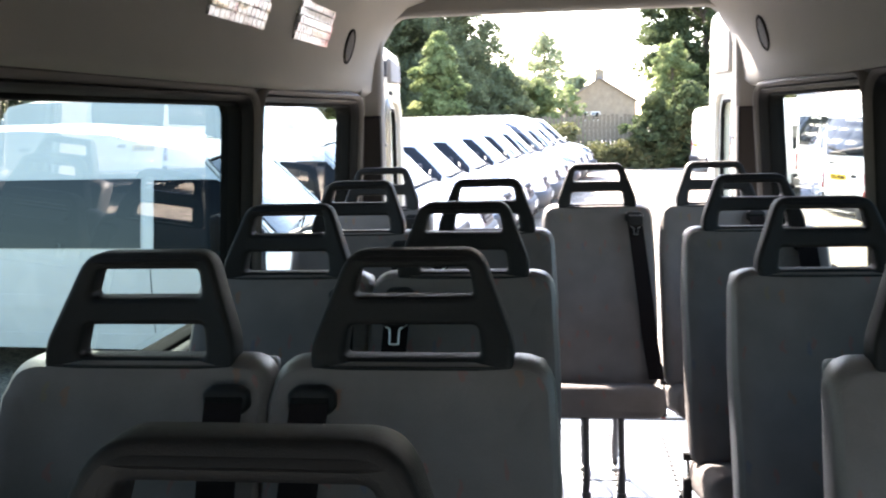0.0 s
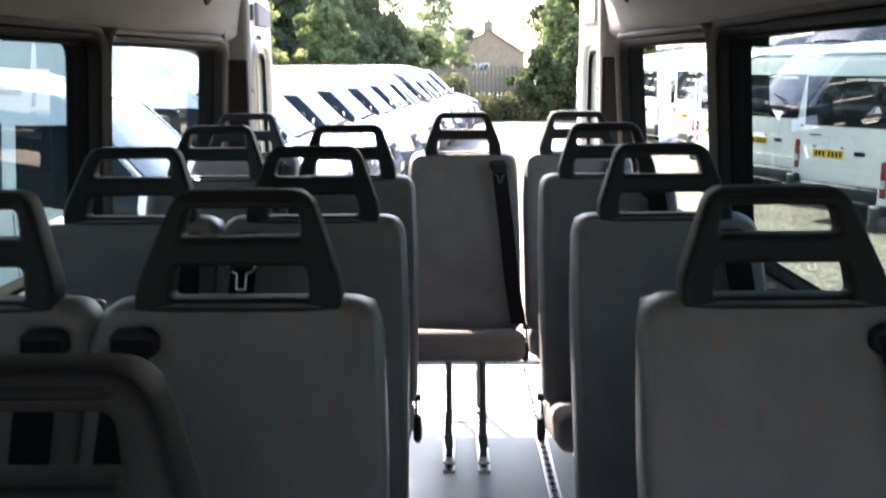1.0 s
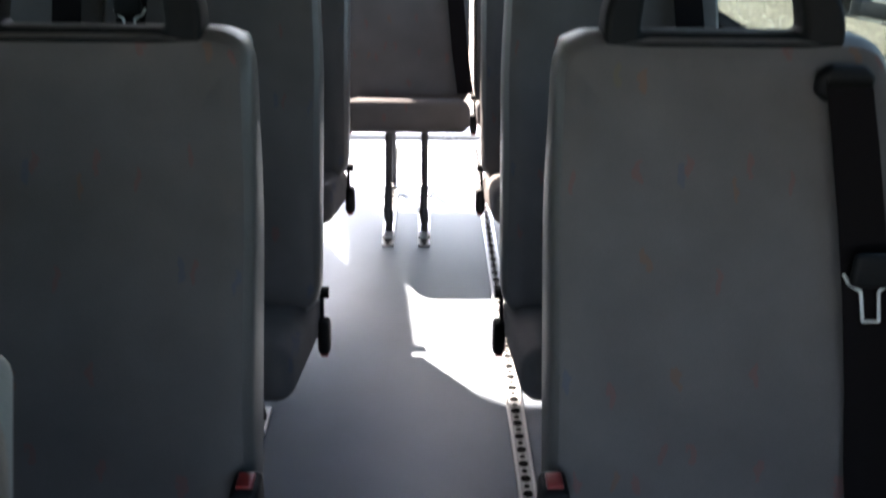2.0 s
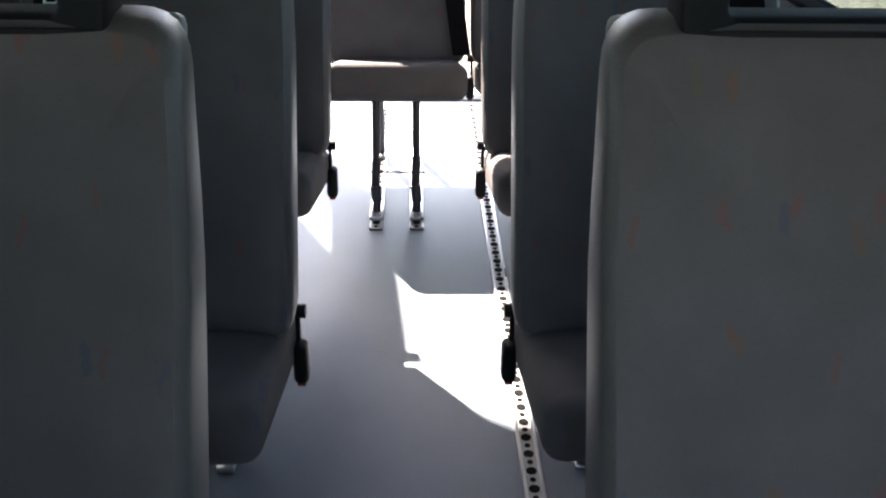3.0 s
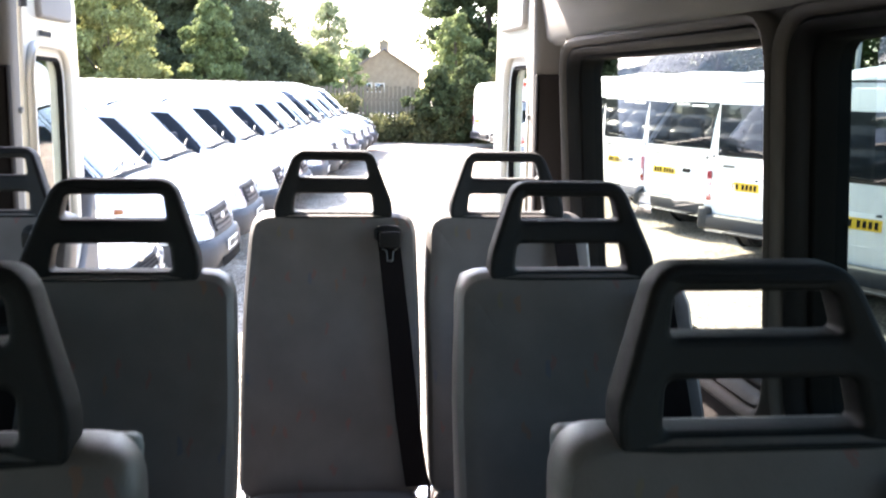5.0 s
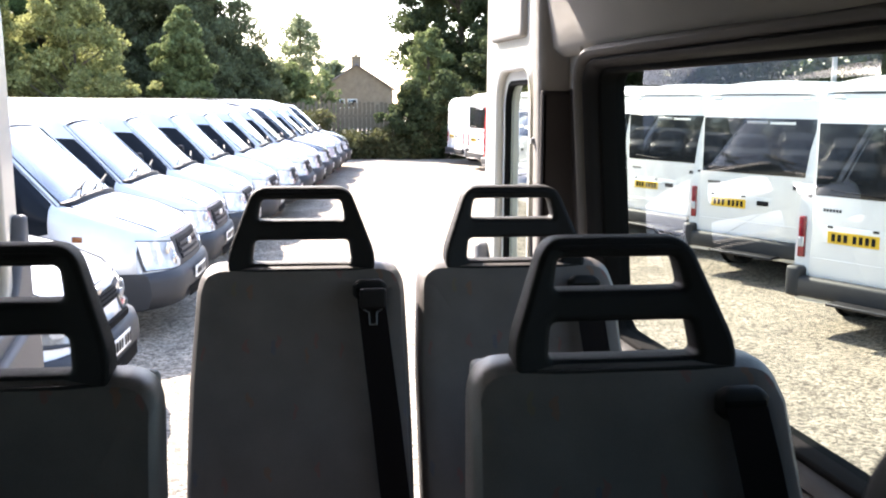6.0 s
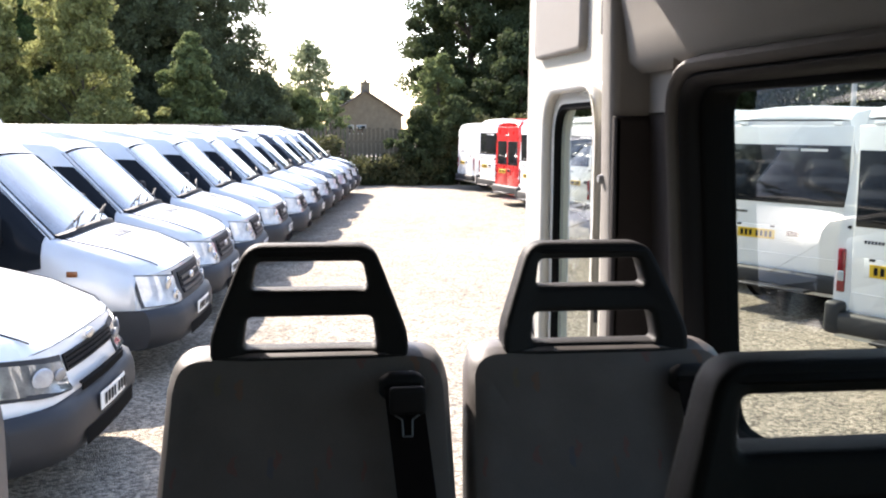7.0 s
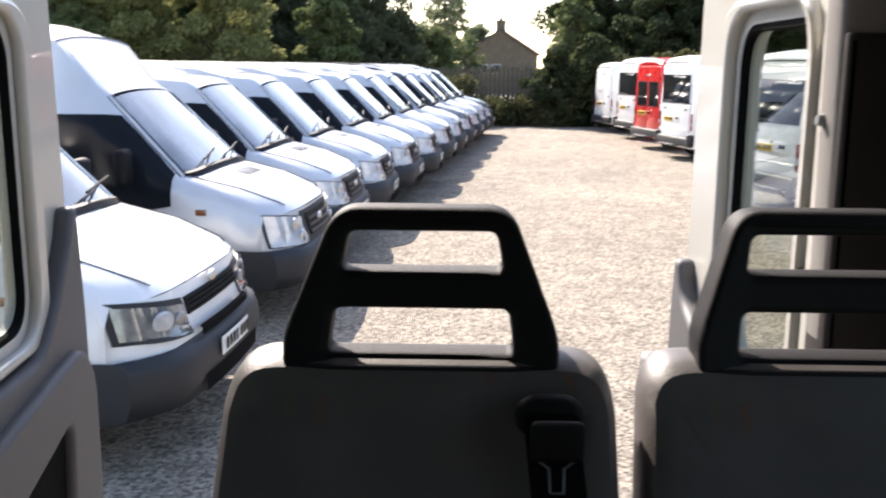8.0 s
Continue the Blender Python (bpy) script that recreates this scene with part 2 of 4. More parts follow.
def tube(a, b, r0, r1=None, n=10):
    """A rod from a to b."""
    a, b = Vector(a), Vector(b)
    bm = bmesh.new()
    d = b - a
    m = Matrix.Translation((a + b) / 2) @ d.to_track_quat("Z", "Y").to_matrix().to_4x4()
    bmesh.ops.create_cone(bm, cap_ends=True, segments=n, radius1=r0, radius2=r0 if r1 is None else r1, depth=d.length, matrix=m)
    return bm


def join(*bms):
    out = bmesh.new()
    for b in bms:
        me = bpy.data.meshes.new("tmp")
        b.to_mesh(me)
        b.free()
        out.from_mesh(me)
        bpy.data.meshes.remove(me)
    return out


def rounded(points, r, seg=5):
    """A closed outline with rounded corners; r is one radius or one for each corner."""
    out, n = [], len(points)
    for i, p in enumerate(points):
        p = Vector(p)
        a, b = Vector(points[i - 1]) - p, Vector(points[(i + 1) % n]) - p
        ri = r[i] if isinstance(r, (list, tuple)) else r
        ri = min(ri, a.length * 0.49, b.length * 0.49)
        if ri <= 0:
            out.append(p)
            continue
        p0, p1 = p + a.normalized() * ri, p + b.normalized() * ri
        for k in range(seg + 1):
            t = k / seg
            out.append(p0 * (1 - t) ** 2 + p * 2 * t * (1 - t) + p1 * t * t)
    return out


def plate_mesh(name, outlines, depth, bevel=0.0, plane=None):
    """A flat plate with holes: outlines in its plane, the first one outside, given depth and a rounded edge. plane turns (u, v, thickness) into place."""
    cu = bpy.data.curves.new(name, "CURVE")
    cu.dimensions, cu.fill_mode = "2D", "BOTH"
    cu.extrude, cu.bevel_depth, cu.bevel_resolution = max(0.0, depth / 2 - bevel), bevel, 2
    cu.offset = -bevel
    for o in outlines:
        sp = cu.splines.new("POLY")
        sp.points.add(len(o) - 1)
        for q, v in zip(sp.points, o):
            q.co = (v[0], v[1], 0, 1)
        sp.use_cyclic_u = True
    ob = bpy.data.objects.new(name, cu)
    scene.collection.objects.link(ob)
    me = bpy.data.meshes.new_from_object(ob.evaluated_get(bpy.context.evaluated_depsgraph_get()))
    bpy.data.objects.remove(ob)
    bpy.data.curves.remove(cu)
    me.materials.clear()
    if plane is not None:
        me.transform(plane)
    return me


UPRIGHT = Matrix(((1, 0, 0, 0), (0, 0, -1, 0), (0, 1, 0, 0), (0, 0, 0, 1)))  # u, v, w -> x, z, -y
SIDEWAYS = Matrix(((0, 0, 1, 0), (1, 0, 0, 0), (0, 1, 0, 0), (0, 0, 0, 1)))  # u, v, w -> y, z, x


def grid_mesh(rows, closed=False):
    bm = bmesh.new()
    vs = [[bm.verts.new(p) for p in row] for row in rows]
    for a, b in zip(vs, vs[1:]):
        n = len(a)
        for i in range(n if closed else n - 1):
            bm.faces.new((a[i], a[(i + 1) % n], b[(i + 1) % n], b[i]))
    return bm


def solid(bm, t):
    """Gives a sheet thickness."""
    bmesh.ops.recalc_face_normals(bm, faces=bm.faces)
    bmesh.ops.solidify(bm, geom=list(bm.faces), thickness=t)
    return bm


# ---- the minibus that the camera goes through ----
CX = 0.065          # its middle line
HALF = 0.875        # from the middle line to the glass
GROUND = -0.85
REAR = 0.45         # inner face of the rear door frame
FRONT = -5.3
WINDOWS = [(-0.985, 0.108), (-2.55, -1.085), (-4.05, -2.80), (-5.15, -4.30)]
WZ0, WZ1 = 0.82, 1.412


def sheet(name, outlines, depth, plane, material, parent=None, label="", bevel=0.0):
    return part_me(name, plate_mesh(name, outlines, depth, bevel, plane), material, parent, label)


def window_outline(a, b, grow=0.0, r=0.055):
    return rounded([(a - grow, WZ0 - grow), (b + grow, WZ0 - grow), (b + grow, WZ1 + grow), (a - grow, WZ1 + grow)], r + grow, 7)


def lean(ob, sign, k=0.07):
    """Side walls stand a little further out towards the floor and draw in towards the rear."""
    for v in ob.data.vertices:
        v.co.x += sign * (max(0.0, 1.41 - v.co.z) * k - 0.05 * min(1.25, max(0.0, v.co.y + 0.95)))
    ob.data.update()
    return ob


def side_wall(sign, name):
    """Inner trim, outer skin, window surrounds and panes of one side."""
    x = CX + sign * (HALF + 0.0)
    wall = part_me(name, plate_mesh(name, [[(FRONT, 0.0), (-0.95, 0.0), (-0.3, 0.0), (0.18, 0.0), (0.18, 1.49), (-0.3, 1.49), (-0.95, 1.49), (FRONT, 1.49)]]
                   + [window_outline(a, b, 0.012) for a, b in WINDOWS], 0.03, 0, Matrix.Translation((x + sign * 0.012, 0, 0)) @ SIDEWAYS), TRIM)
    tagged(wall, "dark grey plastic inner side wall of the minibus", "wall", kind="structure")
    skin = part_me("outer_skin", plate_mesh("outer_skin", [[(FRONT, -0.45), (-0.95, -0.45), (-0.3, -0.45), (REAR + 0.08, -0.45), (REAR + 0.08, 1.62), (-0.3, 1.62), (-0.95, 1.62), (FRONT, 1.62)]]
                   + [window_outline(a, b, 0.004) for a, b in WINDOWS], 0.012, 0, Matrix.Translation((x + sign * 0.050, 0, 0)) @ SIDEWAYS), WHITE, wall)
    for i, (a, b) in enumerate(WINDOWS):
        win = new("window_%d" % (i + 1 + (4 if sign > 0 else 0)))
        tagged(win, "fixed minibus side window with a dark rubber seal", "window", kind="structure")
        sheet("pane", [window_outline(a, b, 0.006)], 0.0, Matrix.Translation((x + sign * 0.038, 0, 0)) @ SIDEWAYS, (GLASS, GLASS_DARK, GLASS_DARK, GLASS_CAB)[i], win)
        sheet("rubber_seal", [window_outline(a, b, 0.016), window_outline(a, b, -0.006)], 0.060, Matrix.Translation((x + sign * 0.031, 0, 0)) @ SIDEWAYS, RUBBER, win, bevel=0.006)
        # moulded surround in two rounded steps, proud of the wall
        def moulding(name, profile):
            # the two rear windows share one pillar: their mouldings stop at its middle
            low, high = (-1.031, 9.0) if i == 0 else (-9.0, -1.037 if i == 1 else 9.0)
            rows = [[(x - sign * inward, min(high, max(low, p[0])), p[1]) for p in window_outline(a, b, 0.66 * grow)] for grow, inward in profile]
            bm = grid_mesh(rows, True)
            bmesh.ops.recalc_face_normals(bm, faces=bm.faces)
            part(name, bm, BLACK if name == "inner_frame" else COVER, win, smooth=50)
        moulding("inner_frame", [(-0.002, -0.034), (0.004, -0.010), (0.010, 0.012), (0.018, 0.025), (0.029, 0.031), (0.036, 0.028), (0.038, 0.018)])
        moulding("window_frame", [(0.038, 0.018), (0.040, 0.034), (0.047, 0.043), (0.059, 0.046), (0.071, 0.041), (0.080, 0.024), (0.085, -0.004)])
        for ob in win.children:
            lean(ob, sign)
    lean(wall, sign), lean(skin, sign)
    return wall


side_wall(-1, "wall_left")
side_wall(1, "wall_right")

# roof lining: overhangs the window heads, then curves over to the roof
half_arch = [(0.872, 1.478), (0.828, 1.474), (0.812, 1.486), (0.806, 1.53), (0.794, 1.60), (0.768, 1.69), (0.715, 1.775), (0.63, 1.845), (0.50, 1.89), (0.32, 1.915), (0.0, 1.925)]
arch = [(-a, b) for a, b in half_arch] + [(a, b) for a, b in half_arch[-2::-1]]
ys = [FRONT, -4.2, -2.86, -1.90, -0.98, 0.10, REAR + 0.06]
lining = solid(grid_mesh([[(CX + a, y, b) for a, b in arch] for y in ys]), 0.02)
tagged(part("ceiling", lining, LINING, smooth=60), "pale grey fabric-covered roof lining of the minibus", "ceiling", kind="structure")
# joints between the lining panels: narrow dark welts on its inner face
for y in (-1.80, -1.13, -0.44):
    for sg in (-1, 1):
        welt = [[(CX + sg * (a - 0.003), y + dy, b - 0.001) for a, b in half_arch[2:7]] for dy in (-0.0022, 0.0022)]
        tagged(part("trim", solid(grid_mesh(welt), 0.003), COVER, smooth=60), "narrow dark joint between two lining panels", "trim", kind="structure")
skin_half = [(HALF - 0.005, 1.425), (HALF - 0.035, 1.60), (HALF - 0.085, 1.72), (HALF - 0.17, 1.82), (HALF - 0.30, 1.885), (0.35, 1.915), (0.0, 1.925)]
outer = [(CX + a * 1.07, b * 1.03 + 0.02) for a, b in [(-a, b) for a, b in skin_half] + [(a, b) for a, b in skin_half[-2::-1]]]
tagged(part("roof_skin", solid(grid_mesh([[(a, y, b) for a, b in outer] for y in (FRONT, -2, REAR + 0.08)]), 0.02), WHITE, smooth=60), "white painted outer roof of the minibus", "roof", kind="structure")

# panel joints in the lining and the stepped end of the window head cover
for sg in (-1, 1):
    for y, bend in ((-2.86, 0.02), (-1.62, 0.025), (-0.10, 0.06)):
        pts = [(CX + sg * (a - 0.002), b - 0.001) for a, b in half_arch[2:9]]
        bm = join(*[tube((p0[0], y + bend * (k / 6) ** 2, p0[1]), (p1[0], y + bend * ((k + 1) / 6) ** 2, p1[1]), 0.0028, n=6) for k, (p0, p1) in enumerate(zip(pts, pts[1:]))])
        tagged(part("trim", bm, TRIM), "dark joint between roof lining panels", "trim", kind="structure")
    hx = CX + sg * 0.840
    steps = [(-0.80, 1.474), (-0.835, 1.462), (-0.90, 1.458), (-0.925, 1.435)]
    bm = join(*[tube((hx, a[0], a[1]), (hx + sg * 0.02, b[0], b[1]), 0.004, n=6) for a, b in zip(steps, steps[1:])])
    tagged(part("trim", bm, TRIM), "stepped joint at the end of the window head cover", "trim", kind="structure")
    head = rbox((0.050, 1.02, 0.030), (CX + sg * 0.853, -0.30, 1.472), 0.010)
    tagged(part("trim", head, COVER), "grey cover along the window head", "trim", kind="structure")

# floor with two bright seat rails on each side of the aisle
floor = rbox((2 * HALF + 0.24, REAR - FRONT + 0.06, 0.05), (CX, (REAR + FRONT) / 2 + 0.03, -0.025), 0.004)
tagged(part("floor", floor, LINO), "blue-grey speckled vinyl floor of the minibus", "floor", kind="structure")
under = rbox((2 * HALF, REAR - FRONT, 0.20), (CX, (REAR + FRONT) / 2, -0.155), 0.03)
tagged(part("chassis", under, RUBBER), "dark underbody of the minibus", "chassis", kind="structure")


def floor_rail(x, y0, y1):
    t = thing("floor_rail", "perforated aluminium seat rail set in the floor", "rail", "seat rails in the floor", pose(x, 0, 0.0))
    part("channel", rbox((0.040, y1 - y0, 0.006), (0, (y0 + y1) / 2, 0.003), 0.002, 1), RIM, t)
    for sx in (-0.0165, 0.0165):
        part("lip", rbox((0.007, y1 - y0, 0.004), (sx, (y0 + y1) / 2, 0.008), 0.0015, 1), STEEL, t)
    n = int((y1 - y0) / 0.025)
    bm = bmesh.new()
    for i in range(n):
        r = 0.0105 if i % 2 else 0.006
        bmesh.ops.create_cone(bm, cap_ends=True, segments=10, radius1=r, radius2=r, depth=0.002, matrix=Matrix.Translation((0, y0 + 0.0125 + i * 0.025, 0.0068)))
    tagged(part("perforation", bm, RUBBER, t), kind="stuff")


floor_rail(0.505, -3.9, 0.36)
floor_rail(0.845, -3.9, 0.36)
for fx in (0.170, 0.288):
    floor_rail(fx, -0.76, 0.30)

# rear door frame: an arch with rounded shoulders
OX = 0.748
DX = 0.070          # middle of the rear doorway
OZ = 1.79
arch_in = rounded([(DX - OX - 0.03, -0.02), (DX - OX, OZ), (DX + OX, OZ), (DX + OX + 0.03, -0.02)], [0, 0.14, 0.14, 0], 10)
arch_out = [(CX + HALF + 0.15, -0.02)] + [(CX + a + (0.045 if a > 0 else -0.045) * (b < 1.8), b + 0.03) for a, b in reversed(arch)] + [(CX - HALF - 0.15, -0.02)]
frame_ob = sheet("rear_frame", [arch_in + arch_out], 0.085, Matrix.Translation((0, REAR - 0.002, 0)) @ UPRIGHT, LINING, bevel=0.020)
tagged(frame_ob, "pale grey lined arch round the open rear doorway", "door frame", kind="structure")
for sg in (-1, 1):
    lower = sheet("trim", [rounded([(DX + sg * (OX + 0.020), 0.0), (DX + sg * (OX + 0.012), 1.37), (CX + sg * (HALF + 0.02), 1.37), (CX + sg * (HALF + 0.115), 0.0)], 0.004, 2)], 0.09, Matrix.Translation((0, REAR - 0.010, 0)) @ UPRIGHT, TRIM, bevel=0.012)
    tagged(lower, "dark grey plastic cover on the rear door pillar", "trim", kind="structure")
    corner = [(OX + 0.092, REAR - 0.045), (OX + 0.092, REAR - 0.14), (OX + 0.084, REAR - 0.22), (OX + 0.060, REAR - 0.265), (OX + 0.055, REAR - 0.275)]
    for z0, z1, mt, text in ((0.0, 1.372, TRIM, "dark grey moulded panel in the rear corner"), (1.376, 1.53, LINING, "pale lining in the rear corner above the dark panel")):
        rows = [[(DX + sg * (c[0] + 0.05 * max(0.0, 1.372 - z)), c[1], z) for k, c in enumerate(corner)] for z in (z0, (z0 + z1) / 2, z1)]
        tagged(part("trim", solid(grid_mesh(rows), 0.008), mt, smooth=60), text, "trim", kind="structure")
    jamb = rbox((0.040, 0.05, 1.70), (DX + sg * (OX + 0.050), REAR + 0.072, 0.85), 0.008)
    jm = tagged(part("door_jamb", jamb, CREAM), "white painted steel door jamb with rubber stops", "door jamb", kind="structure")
    for zz in (1.24, 0.86):
        part("rubber_stop", join(tube((DX + sg * (OX + 0.012), REAR + 0.010, zz), (DX + sg * (OX - 0.001), REAR + 0.010, zz), 0.011, 0.008, 12)), VINYL, jm)
sill = rbox((2 * OX + 0.1, 0.12, 0.03), (DX, REAR + 0.03, 0.008), 0.006)
tagged(part("door_sill", sill, STEEL), "metal sill of the rear doorway", "sill", kind="structure")


def rear_door(sign, name):
    """An open rear door, seen from its inner face; u runs from the hinge to the free edge."""
    W = 0.86
    d = tagged(new(name), "open white rear door with a tall window and a grey lower panel", "door", kind="structure")
    e = 0.54 if sign < 0 else 0.49    # far edge of the glass
    hole = rounded([(0.02, 0.70), (e, 0.70), (e, 1.40), (0.02, 1.40)], 0.10, 8)
    high = 1.69 if sign < 0 else 1.84
    outer_o = rounded([(0, -0.42), (W, -0.42), (W, 1.10), (W - (0.035 if sign < 0 else 0.020), high - 0.01), (0.0, high)], [0.02, 0.06, 0.3, 0.10, 0.02], 8)
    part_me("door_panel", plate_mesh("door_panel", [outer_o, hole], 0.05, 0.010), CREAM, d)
    ring = rounded([(0.008, 0.64), (e + 0.10, 0.64), (e + 0.10, 1.455), (0.008, 1.455)], 0.14, 8)
    wide_hole = rounded([(0.014, 0.67), (e + 0.030, 0.67), (e + 0.030, 1.43), (0.014, 1.43)], 0.12, 8)
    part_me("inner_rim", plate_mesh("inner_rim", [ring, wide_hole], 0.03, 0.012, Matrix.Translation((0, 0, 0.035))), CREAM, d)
    part_me("rubber_seal", plate_mesh("rubber_seal", [rounded([(0.012, 0.692), (e + 0.008, 0.692), (e + 0.008, 1.408), (0.012, 1.408)], 0.10, 8), rounded([(0.028, 0.710), (e - 0.006, 0.710), (e - 0.006, 1.390), (0.028, 1.390)], 0.09, 8)], 0.02, 0.004, Matrix.Translation((0, 0, 0.014))), RUBBER, d)
    part_me("pane", plate_mesh("pane", [hole], 0.0, 0, Matrix.Translation((0, 0, 0.010))), GLASS, d)
    part_me("upper_cover", plate_mesh("upper_cover", [rounded([(0.17, 1.525), (W - 0.19, 1.535), (W - 0.20, high - 0.06), (0.17, high - 0.05)], 0.03, 5)], 0.03, 0.01, Matrix.Translation((0, 0, 0.03))), LINING, d)
    # lower lining: runs up beside the glass as a tongue, with a thick lower half and a dark pocket
    tip = 0.95 if sign < 0 else 0.84
    lin = rounded([(0.04, -0.36), (W - 0.02, -0.36), (W - 0.02, 0.62), (W - 0.045, tip), (W - 0.085, tip), (W - 0.13, tip - 0.09), (W - 0.25, 0.715), (W - 0.36, 0.63), (0.04, 0.63)], [0.05, 0.05, 0.1, 0.018, 0.018, 0.1, 0.1, 0.05, 0.03], 6)
    part_me("lower_panel", plate_mesh("lower_panel", [lin], 0.05, 0.016, Matrix.Translation((0, 0, 0.045))), DOORLINING, d, "grey moulded lower lining")
    part_me("panel_bulge", plate_mesh("panel_bulge", [rounded([(0.07, -0.33), (W - 0.05, -0.33), (W - 0.06, 0.50), (W - 0.14, 0.60), (0.07, 0.54)], 0.06, 6), rounded([(0.10, 0.10), (W - 0.30, 0.10), (W - 0.27, 0.44), (0.10, 0.34)], 0.04, 5)], 0.045, 0.016, Matrix.Translation((0, 0, 0.076))), DOORLINING, d)
    part_me("door_pocket", plate_mesh("door_pocket", [rounded([(0.08, 0.08), (W - 0.28, 0.08), (W - 0.25, 0.46), (0.08, 0.36)], 0.04, 5)], 0.012, 0.003, Matrix.Translation((0, 0, 0.070))), RUBBER, d)
    part("latch", rbox((0.020, 0.10, 0.03), (W - 0.004, 0.40, 0.030), 0.006), BLACK, d)
    for zz in (0.95, 1.58, 0.10):
        part("hinge", tube((0.0, zz - 0.035, 0.03), (0.0, zz + 0.035, 0.03), 0.013), DARKSTEEL, d)
    # the emergency door notice: small unreadable print, as bars
    if sign < 0:
        for k in range(8):
            part("print_bar", rbox((0.014, 0.018, 0.002), (0.20 + k * 0.022, 1.478, 0.030), 0.0), BLACK, d)
    return d


# u -> along y from the hinge, v -> z, thickness towards the inside of the doorway
LEFT_TURN, RIGHT_TURN = -4.5, -0.3
dl = rear_door(-1, "door_1")
dl.matrix_world = pose(DX - OX - 0.055, REAR + 0.14, 0.0, 0, 0, -LEFT_TURN) @ Matrix(((0, 0, 1, 0), (1, 0, 0, 0), (0, 1, 0, 0), (0, 0, 0, 1)))
dr = rear_door(1, "door_2")
dr.matrix_world = pose(DX + OX + 0.070, REAR + 0.11, 0.0, 0, 0, RIGHT_TURN) @ Matrix(((0, 0, -1, 0), (1, 0, 0, 0), (0, 1, 0, 0), (0, 0, 0, 1)))

# front of the vehicle, behind the camera: bulkhead frame with the windscreen and cab
fw = sheet("wall_front", [[(CX - HALF - 0.04, -0.1), (CX + HALF + 0.04, -0.1)] + [(CX + a, b) for a, b in reversed(arch)], rounded([(CX - 0.78, 0.72), (CX + 0.78, 0.72), (CX + 0.70, 1.55), (CX - 0.70, 1.55)], 0.1, 6)], 0.04, Matrix.Translation((0, FRONT, 0)) @ UPRIGHT, TRIM)
tagged(fw, "front end of the minibus with its windscreen opening", "wall", kind="structure")
sheet("pane", [rounded([(CX - 0.79, 0.71), (CX + 0.79, 0.71), (CX + 0.71, 1.56), (CX - 0.71, 1.56)], 0.1, 6)], 0.0, Matrix.Translation((0, FRONT - 0.03, 0)) @ UPRIGHT, GLASS_CAB, fw)

# speaker rings on the rear shoulders of the lining and strip lamps
for sg in (-1, 1):
    sp = thing("speaker_ring", "round grey speaker with a dark ring on the roof lining", "speaker", "speakers on the lining", pose(CX + sg * 0.766, -0.12 + 0.03 * sg, 1.632, 0, sg * -106, 0))
    bm = bmesh.new()
    bmesh.ops.create_cone(bm, cap_ends=True, segments=32, radius1=0.062, radius2=0.055, depth=0.014)
    part("grille", bm, TRIM, sp)
    ring_rows = [[((0.062 + 0.007 * math.cos(v)) * math.cos(u), (0.062 + 0.007 * math.cos(v)) * math.sin(u), 0.004 + 0.006 * math.sin(v)) for v in [k * math.tau / 8 for k in range(8)]] for u in [k * math.tau / 36 for k in range(37)]]
    part("ring", grid_mesh(ring_rows, True), RUBBER, sp)


def strip_lamp(y):
    """A shallow clear ribbed lamp on the lining."""
    t = thing("roof_lamp", "clear ribbed roof lamp, switched off", "lamp", "roof lamps", pose(CX - 0.757, y, 1.664, 0, -73, 0))
    part("base", rbox((0.13, 0.42, 0.020), (0, 0, 0.008), 0.003), WHITE, t)
    bm = bmesh.new()
    for i in range(5):
        for j in range(12):
            bmesh.ops.create_cube(bm, size=1, matrix=Matrix.Translation((-0.050 + i * 0.025, -0.187 + j * 0.034, -0.006)) @ Matrix.Diagonal((0.022, 0.030, 0.010 + 0.006 * ((i * 7 + j * 3) % 3), 1)))
    tagged(part("lens", bm, LENS, t), kind="stuff")


strip_lamp(-0.70)
strip_lamp(-1.40)

# ---- seats ----
HB = 1.006          # top of a backrest


def slant(bm, k, z0):
    for v in bm.verts:
        v.co.y += (v.co.z - z0) * k


LEAN = 0.44


def head_frame():
    """Black moulded head restraint with two slots."""
    o = rounded([(-0.148, -0.014), (0.148, -0.014), (0.152, 0.03), (0.100, 0.166), (-0.100, 0.166), (-0.152, 0.03)], [0.02, 0.02, 0.05, 0.028, 0.028, 0.05], 6)
    s1 = rounded([(-0.091, 0.098), (0.091, 0.098), (0.083, 0.140), (-0.083, 0.140)], 0.010, 4)
    s2 = rounded([(-0.103, 0.012), (0.103, 0.012), (0.097, 0.058), (-0.097, 0.058)], 0.010, 4)
    me = plate_mesh("head_frame", [o, s1, s2], 0.050, 0.009, UPRIGHT)
    for v in me.vertices:
        f = min(1.0, abs(v.co.x) / 0.15)
        v.co.y = v.co.y * (0.62 + 0.55 * f) + v.co.z * 0.305 - 0.004 - 0.016 * f * f
    return me


def pad_outline(w, h, r):
    """Rounded rectangle round the middle, with points along its straight sides too."""
    q = rounded([(-w / 2, -h / 2), (w / 2, -h / 2), (w / 2, h / 2), (-w / 2, h / 2)], r, 6)
    out = []
    for i, p in enumerate(q):
        out.append((p[0], p[1]))
        if i % 7 == 6:
            n = q[(i + 1) % len(q)]
            out += [(p[0] + (n[0] - p[0]) * k / 10, p[1] + (n[1] - p[1]) * k / 10) for k in range(1, 10)]
    return out


